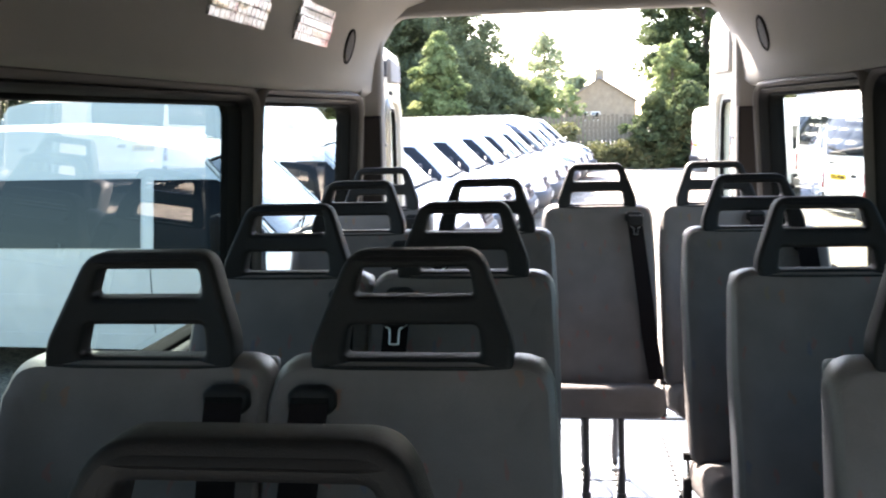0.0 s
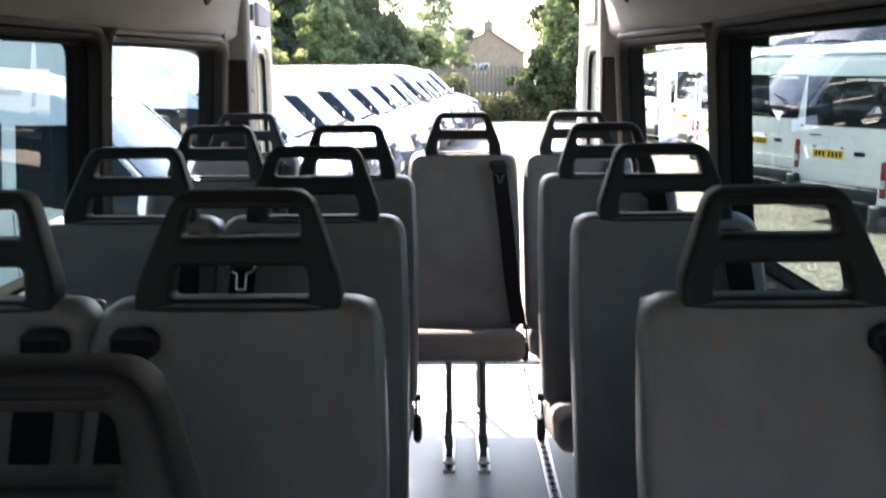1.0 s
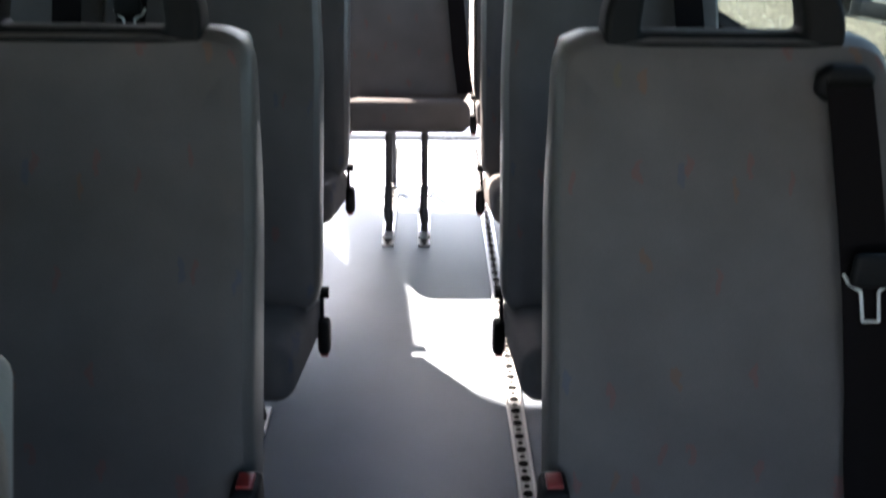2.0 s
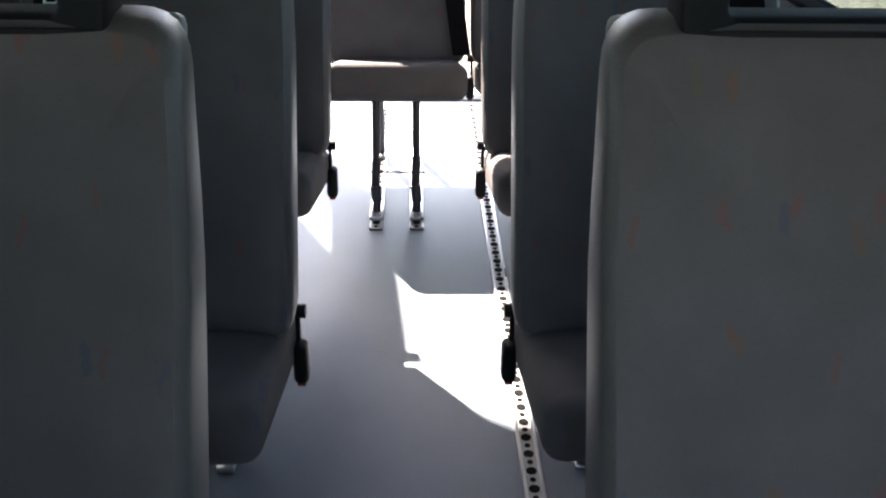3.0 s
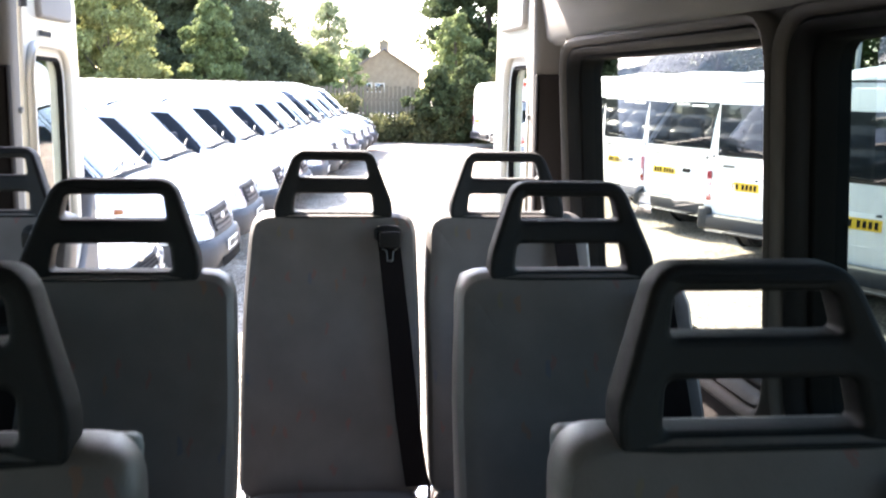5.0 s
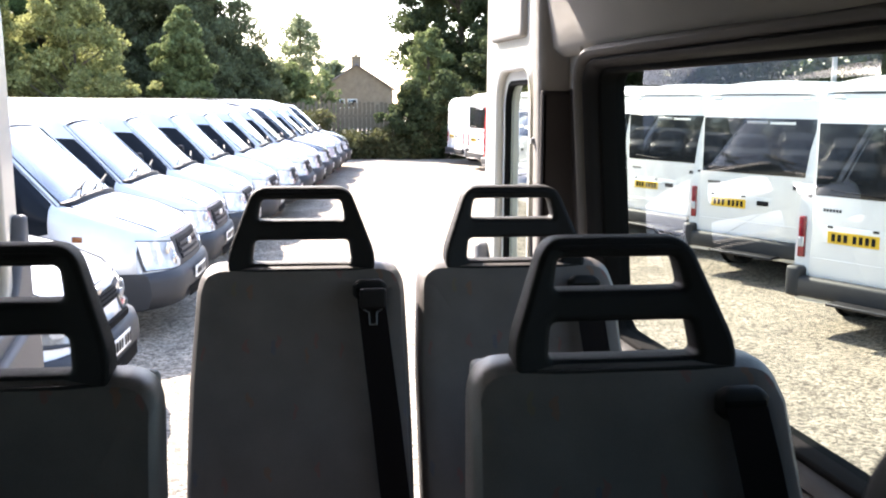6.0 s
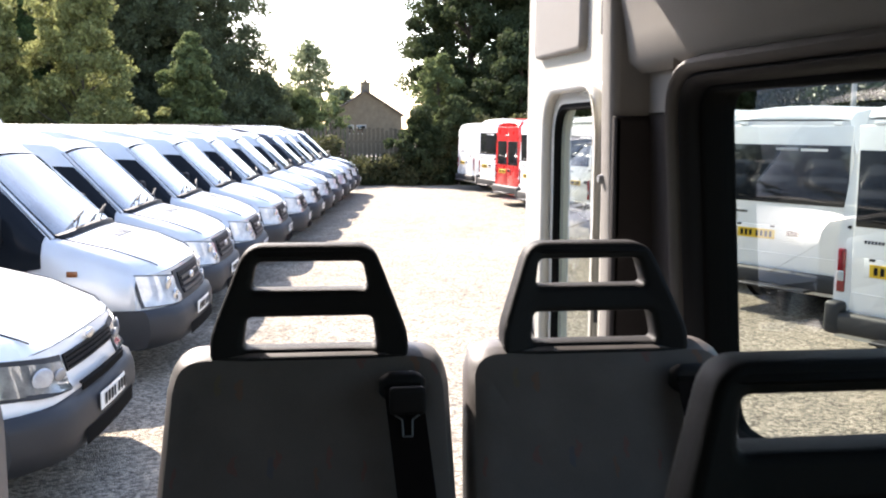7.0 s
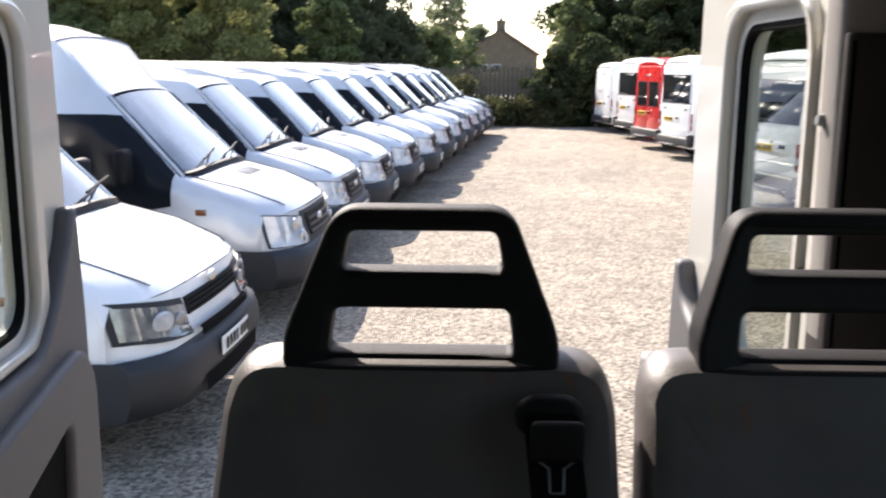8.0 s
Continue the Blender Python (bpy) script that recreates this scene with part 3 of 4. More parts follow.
def make_seat(belt_side, drop, upright=False, tongue=1.0, wide=0.048, reach=0.137):
    """A coach seat that faces -y; origin on the floor under its head restraint. belt_side: -1 or 1, where its belt leaves the backrest."""
    t = thing("passenger_chair", "grey fabric minibus seat with a slotted black head restraint", "seat", "minibus seats")
    # backrest: padded front, hard rear shell
    def shaped(rows, cap):
        bm = grid_mesh(rows, True)
        bm.verts.ensure_lookup_table()
        n = len(rows[0])
        bm.faces.new(bm.verts[:n] if cap == 0 else bm.verts[-n:])
        for v in bm.verts:
            h = (HB - v.co.z) / 0.60
            if v.co.y < 0.0:
                v.co.y -= 0.018 * max(0, (abs(v.co.x) - 0.10) / 0.10) * (1 if v.co.z < HB - 0.05 else 0.4)
                v.co.y -= 0.05 * math.sin(math.pi * min(1, h)) ** 2 * h
            f = max(0.0, min(1.0, h / 0.40))
            v.co.x *= 1.0 + (wide if v.co.x * belt_side < 0 else 0.015) * f * f * (3 - 2 * f)
        slant(bm, LEAN, HB)
        bmesh.ops.recalc_face_normals(bm, faces=bm.faces)
        return bm

    def loop(inset, y, s=1.0):
        zc = HB - 0.325
        return [(q[0] * s, y, zc + q[1] * s) for q in pad_outline(0.420 - 2 * inset, 0.65 - 2 * inset, 0.052 - inset)]
    R, y0, y1 = 0.036, -0.0375, 0.0575
    arc = [(R * (1 - math.sin(radians(a))), R * (1 - math.cos(radians(a)))) for a in (0, 22, 45, 67, 90)]
    front_rows = [loop(R, y0, s) for s in (0.02, 0.2, 0.4, 0.6, 0.8, 0.93)] + [loop(a, y0 + b) for a, b in arc[:3]]
    edge_rows = [loop(a, y0 + b) for a, b in arc[2:]] + [loop(a, y1 - b) for a, b in reversed(arc)] + [loop(R, y1, s) for s in (0.8, 0.4, 0.02)]
    bm, edge = shaped(front_rows, 0), shaped(edge_rows, 1)
    br = part("backrest", bm, FABRIC, t)
    part("edge_panel", edge, GUSSET, br, "smooth grey leatherette edge")
    bm = rbox((0.395, 0.03, 0.60), (0, 0.062, HB - 0.315), 0.012, 3)
    slant(bm, LEAN, HB)
    part("rear_shell", bm, VINYL, t, "grey moulded rear shell")
    # cushion
    bm = rbox((0.412, 0.46, 0.110), (0, -0.385, 0.336), 0.034, 5)
    for v in bm.verts:
        v.co.z += -0.25 * (v.co.y + 0.385) + (0.012 if v.co.z > 0.35 else 0) * (1 - (v.co.x / 0.2) ** 2)
    part("cushion", bm, FABRIC, t)
    part("pan", rbox((0.36, 0.30, 0.02), (0, -0.34, 0.318), 0.006), DARKSTEEL, t)
    part_me("head_restraint", head_frame(), BLACK, t).location = (0, 0.012, 0.995)
    # legs, a front and a rear pair, with shoes on the rails
    for x in (-0.060, 0.058):
        part("leg", join(tube((x, -0.575, 0.335), (x, -0.625, 0.15), 0.0115), tube((x, -0.622, 0.16), (x - 0.003, -0.640, 0.085), 0.0135, 0.0135), tube((x - 0.003, -0.645, 0.09), (x + 0.002, -0.655, 0.045), 0.0165, 0.015), tube((x + 0.002, -0.655, 0.05), (x, -0.665, 0.016), 0.011, 0.013)), DARKSTEEL, t)
        part("leg", tube((x, -0.28, 0.31), (x, -0.18, 0.02), 0.013), DARKSTEEL, t)
        part("foot", join(*[rbox((0.010, 0.16, 0.010), (x + dx, -0.63, 0.013), 0.003) for dx in (-0.0155, 0.0155)], rbox((0.030, 0.015, 0.006), (x, -0.702, 0.011), 0.002), *[tube((x - 0.008, -0.675 - 0.012 * k, 0.014), (x + 0.008, -0.675 - 0.012 * k, 0.014), 0.004, n=6) for k in range(3)]), STEEL, t)
        part("foot", rbox((0.035, 0.10, 0.014), (x, -0.18, 0.012), 0.004), STEEL, t)
    part("stay", tube((-0.085, -0.635, 0.13), (0.085, -0.635, 0.13), 0.003, n=6), DARKSTEEL, t)
    # belt: guide, webbing, tongue, buckle
    s = belt_side
    bx = s * reach

    def front(z):
        return -0.062 + (z - HB) * LEAN - 0.05 * math.sin(math.pi * min(1, (HB - z) / 0.6)) ** 2 * min(1, (HB - z) / 0.6)
    zg = HB - 0.046
    bm = rbox((0.074, 0.030, 0.046), (bx, front(zg) + 0.006, zg), 0.0145, 6)
    for v in bm.verts:
        v.co.x = bx + (v.co.x - bx) * (1.0 - 0.30 * (abs(v.co.z - zg) / 0.023) ** 2)
    part("belt_guide", bm, BLACK, t)
    part("belt_slot", rbox((0.056, 0.008, 0.010), (bx, front(zg) - 0.0075, zg + 0.003), 0.003), RUBBER, t)
    rows = []
    zz = [zg + 0.0, zg - 0.06, zg - 0.14, zg - 0.22, zg - 0.32, zg - 0.42, 0.47, 0.40]
    for k, z in enumerate(zz):
        xx = bx + s * (0.030 if tongue == 1.0 else 0.062) * (k / 7) ** 1.2
        yy = front(z) - 0.012 - 0.010 * math.sin(k)
        rows.append([(xx - 0.028, yy, z), (xx + 0.028, yy, z)])
    part("belt", solid(grid_mesh(rows), 0.002), WEB, t)
    zt = zg - drop
    xt = bx + s * (0.002 + 0.04 * drop)
    yt = front(zt) - 0.024
    part("tongue_grip", rbox((0.054, 0.015, 0.042), (xt, yt, zt + 0.032), 0.0074, 4), BLACK, t)
    wire = [(xt + a * tongue, front(zt + b * tongue) - 0.024, zt + b * tongue) for a, b in ((-0.030, 0.022), (-0.025, 0.013), (-0.0105, 0.004), (-0.0095, -0.026), (0.0095, -0.026), (0.0105, 0.004), (0.025, 0.013), (0.030, 0.022))]
    part("tongue", join(*[tube(a, b, 0.0021 * tongue, n=6) for a, b in zip(wire, wire[1:])]), TONGUE if tongue == 1.0 else DULLSTEEL, t, "bright steel belt tongue" if tongue == 1.0 else "dull steel belt tongue")
    # buckle on a short stalk: standing beside the cushion, or hanging down from its pivot
    xb = -s * 0.218
    if upright:
        bk = part("buckle", rbox((0.034, 0.050, 0.11), (xb, -0.30, 0.485), 0.009), BLACK, t)
        part("buckle_button", rbox((0.020, 0.028, 0.008), (xb, -0.30, 0.540), 0.003), RED, bk)
        part("buckle_stalk", tube((xb, -0.26, 0.30), (xb, -0.30, 0.44), 0.008), BLACK, t)
    else:
        bk = part("buckle", rbox((0.027, 0.044, 0.078), (xb + s * 0.002, -0.232, 0.262), 0.0125, 5), BLACK, t)
        part("buckle_button", rbox((0.016, 0.030, 0.010), (xb + s * 0.002, -0.236, 0.2255), 0.003), RED, bk)
        part("buckle_stalk", join(tube((xb + s * 0.006, -0.215, 0.350), (xb + s * 0.006, -0.226, 0.295), 0.0045), tube((xb + s * 0.03, -0.21, 0.352), (xb - s * 0.008, -0.21, 0.352), 0.0125, n=14)), BLACK, t)
    return t


ROW = {"A": -3.200, "B": -2.360, "C": -1.583, "D": -0.783, "E": 0.0}
KINDS = {"window": make_seat(1, 0.215), "aisle": make_seat(-1, 0.065), "rear": make_seat(1, 0.040, tongue=0.72),
         "window_upright": make_seat(1, 0.215, True), "aisle_upright": make_seat(-1, 0.30, True),
         "left_window": make_seat(1, 0.215, wide=0.015, reach=0.150), "left_window_upright": make_seat(1, 0.215, True, wide=0.015, reach=0.155)}
placed = set()


def seat_at(x, row, kind):
    m = pose(x, ROW[row], 0)
    if kind in placed:
        copy_thing(KINDS[kind], m)
    else:
        KINDS[kind].matrix_world = m
    placed.add(kind)


for row in "BCDA":
    up = "_upright" if row in "AB" else ""
    seat_at(-0.549, row, "left_window" + up)
    seat_at({"A": -0.108, "B": -0.130, "C": -0.133, "D": -0.140}[row], row, "aisle" + up)
    if row != "A":
        seat_at(0.666, row, "window" + up)
seat_at(-0.622, "E", "rear")
seat_at(0.230, "E", "rear")
seat_at(0.680, "E", "window")

# ---- the yard ----
gs = bmesh.new()
bmesh.ops.create_grid(gs, x_segments=2, y_segments=2, size=400)
bmesh.ops.translate(gs, verts=gs.verts, vec=(0, 100, GROUND))
tagged(part("ground", gs, GRAVEL, smooth=0), "pale stony gravel yard with worn tracks", "gravel", kind="structure")


# ---- vans ----
def front_x(y):
    """Plan curve of the nose: how far it falls back at y."""
    a = abs(y) / 0.985
    return -0.07 * a * a - 0.24 * max(0.0, (a - 0.62) / 0.38) ** 2


def wheel(parent, x, y, r=0.335):
    w = new("wheel")
    w.parent = parent
    bm = bmesh.new()
    m = Matrix.Translation((x, y, r)) @ Euler((radians(90), 0, 0)).to_matrix().to_4x4()
    bmesh.ops.create_cone(bm, cap_ends=True, segments=28, radius1=r, radius2=r, depth=0.21, matrix=m)
    bmesh.ops.bevel(bm, geom=[e for e in bm.edges if len(e.link_faces) == 2 and min(len(f.verts) for f in e.link_faces) == 4 and max(len(f.verts) for f in e.link_faces) > 4], offset=0.03, segments=2, affect="EDGES")
    part("tyre", bm, TYRE, w)
    bm = bmesh.new()
    bmesh.ops.create_cone(bm, cap_ends=True, segments=24, radius1=0.20, radius2=0.16, depth=0.225, matrix=m if y > 0 else m @ Euler((math.pi, 0, 0)).to_matrix().to_4x4())
    part("rim", bm, RIM, w)


def make_van(name, label, paint, roof=2.33, length=5.5, minibus=True, face=2, group="", plate_front=WPLATE, bump_mat=None, glazed=True):
    """A long panel van or minibus; origin on the ground under its nose, nose towards +x."""
    bump_mat = bump_mat or BUMPER
    t = thing(name, label, "van", group)
    L = length
    # top line from the bumper over bonnet, windscreen and roof: x, z, half width there, share of the nose curve
    K = [(0.00, 0.30, 0.84, 1.0), (0.02, 0.55, 0.90, 1.0), (0.00, 0.70, 0.90, 1.0), (-0.06, 0.92, 0.89, 1.0), (-0.15, 1.005, 0.87, 1.0),
         (-0.45, 1.115, 0.86, 0.75), (-0.92, 1.225, 0.84, 0.55), (-1.62, 1.905, 0.74, 0.25), (-1.74, 1.985, 0.735, 0.18), (-2.05, roof - 0.16, 0.74, 0.06),
         (-2.45, roof - 0.05, 0.76, 0.0), (-3.2, roof, 0.77, 0.0), (-L + 0.35, roof, 0.77, 0.0), (-L + 0.08, roof - 0.04, 0.76, 0.0), (-L, roof - 0.13, 0.75, 0.0)]
    US = [-1, -0.85, -0.6, -0.3, 0, 0.3, 0.6, 0.85, 1]

    def top(k, u):
        x, z, w, c = K[k]
        y = w * u
        crown = 0.035 if z > 1.1 else 0.015
        return (x + c * front_x(y), y, z + crown * (1 - u * u) - (0.02 if z > 1.9 else 0) * u ** 4)

    def side(k, sgn):
        """Points down the flank below the top line's edge."""
        x0, y0, z0 = top(k, sgn)
        w = 0.985 if k >= 3 else (0.90, 0.955, 0.965)[k]
        zw = min(1.10, z0 - 0.10)
        zt = min(1.74, zw + 0.72 * (z0 - zw))
        x = x0 - (0.02 if k < 4 else 0)
        if k <= 2:
            return [(x0, y0, z0), (x - 0.03, sgn * (y0 * sgn + 0.03), z0 - 0.01), (x - 0.05, sgn * w, max(0.3, z0 - 0.05)), (x - 0.05, sgn * w, 0.3), (x - 0.05, sgn * (w - 0.02), 0.27)]
        return [(x0, y0, z0), (x, sgn * (w - 0.055 - 0.04 * (z0 > 1.5)), zt), (x, sgn * w, zw), (x, sgn * (w + 0.003), 0.62), (x, sgn * (w - 0.03), 0.30)]

    def face_rows(k0, k1, sub=1):
        return [[top(k, u) for u in US] for k in range(k0, k1 + 1)]

    body = join(grid_mesh(face_rows(3, 6)), grid_mesh(face_rows(7, len(K) - 1)))
    # A pillars beside the windscreen stay painted: narrow strips
    ends = [[top(6, u) for u in US], [top(7, u) for u in US]]
    part("screen_pillar", grid_mesh([r[:2] for r in ends]), BLACK, t)
    part("screen_pillar", grid_mesh([r[-2:] for r in ends]), BLACK, t)
    flank = []
    for sgn in (-1, 1):
        cols = [side(k, sgn) for k in range(3, len(K))]
        bm = grid_mesh(cols)
        flank.append(bm)
    body = join(body, *flank)
    # rear face
    kr = len(K) - 1
    rear_rows = [[(-L - 0.0, p[1] * s / 4.0, p[2]) for s in range(-4, 5)] for p in side(kr, 1)]
    body = join(body, grid_mesh(rear_rows), grid_mesh([[top(kr, u) for u in US], [(-L, 0.75 * u, roof - 0.13) for u in US]]))
    # front face behind lamps and grille
    def fp(y, z, off=0.0):
        return (front_x(y) + (0.02 if z < 0.7 else 0.02 - 0.08 * (z - 0.62) / 0.30) + off, y, z)
    def front_patch(y0, y1, z0, z1, off, skew0=0.0, skew1=0.0, n=6):
        rows = []
        for i in range(5):
            f = i / 4
            rows.append([fp(y0 + (y1 - y0) * j / n + 0.0, z0 + skew0 * (j / n) + (z1 + skew1 * (j / n) - z0 - skew0 * (j / n)) * f, off) for j in range(n + 1)])
        return grid_mesh(rows)
    nose = front_patch(-0.985, 0.985, 0.55, 0.925, 0.0, n=20)
    for v in nose.verts:
        lim = 0.985 - 0.095 * max(0.0, (v.co.z - 0.82) / 0.105)
        if abs(v.co.y) > lim:
            v.co.y = math.copysign(lim, v.co.y)
            v.co.x = min(v.co.x, fp(lim, v.co.z)[0] - 0.02)
    body = join(body, nose)
    bmesh.ops.remove_doubles(body, verts=body.verts, dist=0.001)
    bmesh.ops.recalc_face_normals(body, faces=body.faces)
    part("body", body, paint, t, smooth=50)
    part("underbody", rbox((L - 0.5, 1.7, 0.35), (-L / 2 - 0.05, 0, 0.42), 0.05), RUBBER, t)
    # windscreen with a dark edge
    rows = []
    for i in range(6):
        f = i / 5
        row_ = []
        for u in US:
            p, q = Vector(top(6, u * 0.92)), Vector(top(7, u * 0.92))
            v = p.lerp(q, f * 0.93 + 0.03)
            row_.append(v + Vector((0.010, 0, 0.010)))
        rows.append(row_)
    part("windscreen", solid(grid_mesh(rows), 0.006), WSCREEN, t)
    # scuttle and wipers
    part("scuttle", grid_mesh([[(top(6, u)[0] + dx_, top(6, u)[1] * 0.93, top(6, u)[2] + dz_) for u in US] for dx_, dz_ in ((-0.02, 0.0), (0.0, 0.035), (0.05, 0.03), (0.075, -0.01))]), BLACK, t)
    for y in (-0.45, 0.25):
        p = Vector(top(6, y / 0.84)) + Vector((0.03, 0, 0.04))
        part("wiper", join(tube(p, p + Vector((-0.06, 0.30, 0.09)), 0.008, n=6), tube(p + Vector((-0.02, 0.02, 0.055)), p + Vector((-0.10, 0.52, 0.10)), 0.011, n=6)), BLACK, t)
    # side glass: door windows that dip towards the mirror, then the body windows
    def flank_pt(sgn, x, z, off=0.006):
        k = 3
        while k < len(K) - 2 and top(k + 1, sgn)[0] > x:
            k += 1
        A, B = side(k, sgn), side(k + 1, sgn)
        f = (A[0][0] - x) / max(1e-6, A[0][0] - B[0][0])
        col = [Vector(a).lerp(Vector(b), f) for a, b in zip(A, B)]
        for a, b in zip(col, col[1:]):
            if z <= a.z and z >= b.z:
                g = (a.z - z) / max(1e-6, a.z - b.z)
                return Vector((x, a.y + (b.y - a.y) * g + sgn * off, z))
        return Vector((x, col[0].y + sgn * off, min(z, col[0].z)))
    for sgn in (-1, 1):
        rows = []
        for x, z0, z1 in ((-1.03, 1.00, 1.255), (-1.18, 0.97, 1.415), (-1.35, 1.00, 1.59), (-1.50, 1.04, 1.735), (-1.63, 1.08, 1.745), (-1.69, 1.09, 1.745), (-1.745, 1.10, 1.745), (-1.85, 1.10, 1.745), (-2.02, 1.10, 1.745)):
            rows.append([flank_pt(sgn, x, z0 + (z1 - z0) * j / 10, 0.012) for j in range(11)])
        part("door_window", solid(grid_mesh(rows), 0.004), DOORGLASS, t)
        if minibus:
            for x, wl in ((-2.14, 1.50), (-3.72, L - 3.72 - 0.30)):
                rows = [[flank_pt(sgn, x - wl * a / 4, 1.18 + 0.58 * j / 6, 0.010) for j in range(7)] for a in range(5)]
                part("side_window", solid(grid_mesh(rows), 0.004), VGLASS, t)
        # waist moulding, door gap, mirror, wheels
        part("side_moulding", solid(grid_mesh([[flank_pt(sgn, x, z, 0.006) for z in (0.66, 0.78)] for x in (-1.35, -2.4, -3.5, -L + 0.5)]), 0.012), paint if face == 1 else bump_mat, t)
        part("sill_moulding", solid(grid_mesh([[flank_pt(sgn, x, z, 0.004) for z in (0.31, 0.44)] for x in (-1.35, -2.4, -3.5, -L + 0.9)]), 0.01), paint if face == 1 else bump_mat, t)
        for x in (-1.22, -2.06):
            part("door_gap", join(*[tube(flank_pt(sgn, x, z, 0.001), flank_pt(sgn, x, z + 0.2, 0.001), 0.004, n=5) for z in (0.45, 0.65, 0.85)]), RUBBER, t)
        part("mirror", rbox((0.10, 0.20, 0.30), (-1.36, sgn * 1.13, 1.33), 0.04), BLACK, t)
        part("mirror_arm", tube((-1.36, sgn * 0.94, 1.22), (-1.36, sgn * 1.08, 1.26), 0.025), BLACK, t)
        part("indicator", rbox((0.09, 0.012, 0.05), (-0.78, sgn * 0.990, 0.95), 0.005), AMBER, t, "small amber side repeater")
        for x in (-0.92, -L + 1.05):
            bm = bmesh.new()
            bmesh.ops.create_cone(bm, cap_ends=True, segments=28, radius1=0.43, radius2=0.43, depth=0.02, matrix=Matrix.Translation((x, sgn * 0.984, 0.40)) @ Euler((radians(90), 0, 0)).to_matrix().to_4x4())
            part("wheel_arch", bm, RUBBER, t)
            wheel(t, x, sgn * 0.91)
    # nose: bumper, grille, lamps, badge, plate
    rows = []
    for z, off in ((0.29, -0.03), (0.32, 0.05), (0.43, 0.085), (0.55, 0.075), (0.615, 0.05), (0.635, 0.0)):
        rows.append([fp(y, z, off) for y in [-0.94 + 1.88 * j / 20 for j in range(21)]])
    bw = [[(x, y * 1.055, z) for x, y, z in r] for r in rows]
    bump = grid_mesh(bw)
    wrap = [grid_mesh([[(bw[i][0 if sgn < 0 else -1][0] - d, sgn * (0.992 + 0.012 * (d > 0)), bw[i][0][2]) for i in range(6)] for d in (0, 0.12, 0.28)]) for sgn in (-1, 1)]
    part("bumper", join(bump, *wrap), bump_mat, t, "dark grey plastic front bumper", smooth=60)
    part("lower_grille", front_patch(-0.5, 0.5, 0.33, 0.43, 0.092, n=8), RUBBER, t)
    part("number_plate", solid(front_patch(-0.26, 0.26, 0.47, 0.58, 0.098, n=4), 0.004), plate_front, t, "white front number plate with dark bars")
    for j in range(7):
        y = -0.20 + j * 0.062 + (0.03 if j > 3 else 0)
        part("plate_bar", front_patch(y, y + 0.036, 0.490, 0.560, 0.104, n=1), BLACK, t)
    if face == 2:
        part("grille_surround", solid(front_patch(-0.50, 0.50, 0.60, 0.905, 0.012, n=10), 0.01), bump_mat, t, "dark grey plastic round the grille")
        part("grille", solid(front_patch(-0.40, 0.40, 0.69, 0.875, 0.022, n=8), 0.01), BLACK, t)
        for z in (0.70, 0.755, 0.81):
            part("grille_bar", solid(front_patch(-0.38, 0.38, z, z + 0.026, 0.038, n=8), 0.01), DARKSTEEL, t)
        for sgn in (-1, 1):
            y0, y1 = 0.52 * sgn, 0.93 * sgn
            part("headlight", solid(front_patch(y0, y1, 0.640, 0.865, 0.018, 0.015, 0.055, n=8), 0.012), LAMP, t, "clear upright headlight")
            part("headlight_rim", solid(front_patch(y0 - 0.012 * sgn, y1 + 0.012 * sgn, 0.630, 0.876, 0.010, 0.015, 0.056, n=8), 0.006), DARKSTEEL, t)
            for q, zz in ((0.60, 0.71), (0.68, 0.82)):
                bl = bmesh.new()
                bmesh.ops.create_uvsphere(bl, u_segments=14, v_segments=8, radius=1, matrix=Matrix.Translation(fp(q * sgn, zz, 0.018)) @ Euler((0, 0, sgn * (0.5 if q > 0.7 else 0.1))).to_matrix().to_4x4() @ Matrix.Diagonal((0.014, 0.062, 0.055, 1)))
                part("reflector", bl, STEEL, t)
    else:
        part("grille", solid(front_patch(-0.44, 0.44, 0.765, 0.865, 0.018, n=8), 0.01), BLACK, t)
        for z in (0.785, 0.815, 0.842):
            part("grille_bar", solid(front_patch(-0.43, 0.43, z, z + 0.008, 0.031, n=8), 0.006), RUBBER, t)
        part("intake", solid(front_patch(-0.42, 0.42, 0.645, 0.700, 0.056, n=8), 0.012), RUBBER, t)
        for sgn in (-1, 1):
            y0, y1 = 0.475 * sgn, 0.925 * sgn
            part("headlight", solid(front_patch(y0, y1, 0.675, 0.835, 0.018, 0.055, 0.075, n=10), 0.010), LAMPDARK, t, "swept-back smoked headlight")
            part("headlight_rim", solid(front_patch(y0 - 0.012 * sgn, y1 + 0.020 * sgn, 0.660, 0.868, 0.008, 0.050, 0.070, n=10), 0.006), BUMPER, t)
            for q, zz, ry_, rz_ in ((0.72, 0.792, 0.075, 0.060), (0.56, 0.775, 0.070, 0.036)):
                bl = bmesh.new()
                bmesh.ops.create_uvsphere(bl, u_segments=16, v_segments=8, radius=1, matrix=Matrix.Translation(fp(q * sgn, zz, 0.024)) @ Euler((0, 0, sgn * (0.5 if q > 0.7 else 0.1))).to_matrix().to_4x4() @ Matrix.Diagonal((0.010, ry_, rz_, 1)))
                part("reflector", bl, LAMP if ry_ > 0.07 else RIM, t)
    bm = bmesh.new()
    bmesh.ops.create_uvsphere(bm, u_segments=16, v_segments=8, radius=1, matrix=Matrix.Translation(fp(0, 0.80 if face == 2 else 0.90, 0.035)) @ Matrix.Diagonal((0.016, 0.075, 0.034, 1)))
    part("badge", bm, STEEL, t)
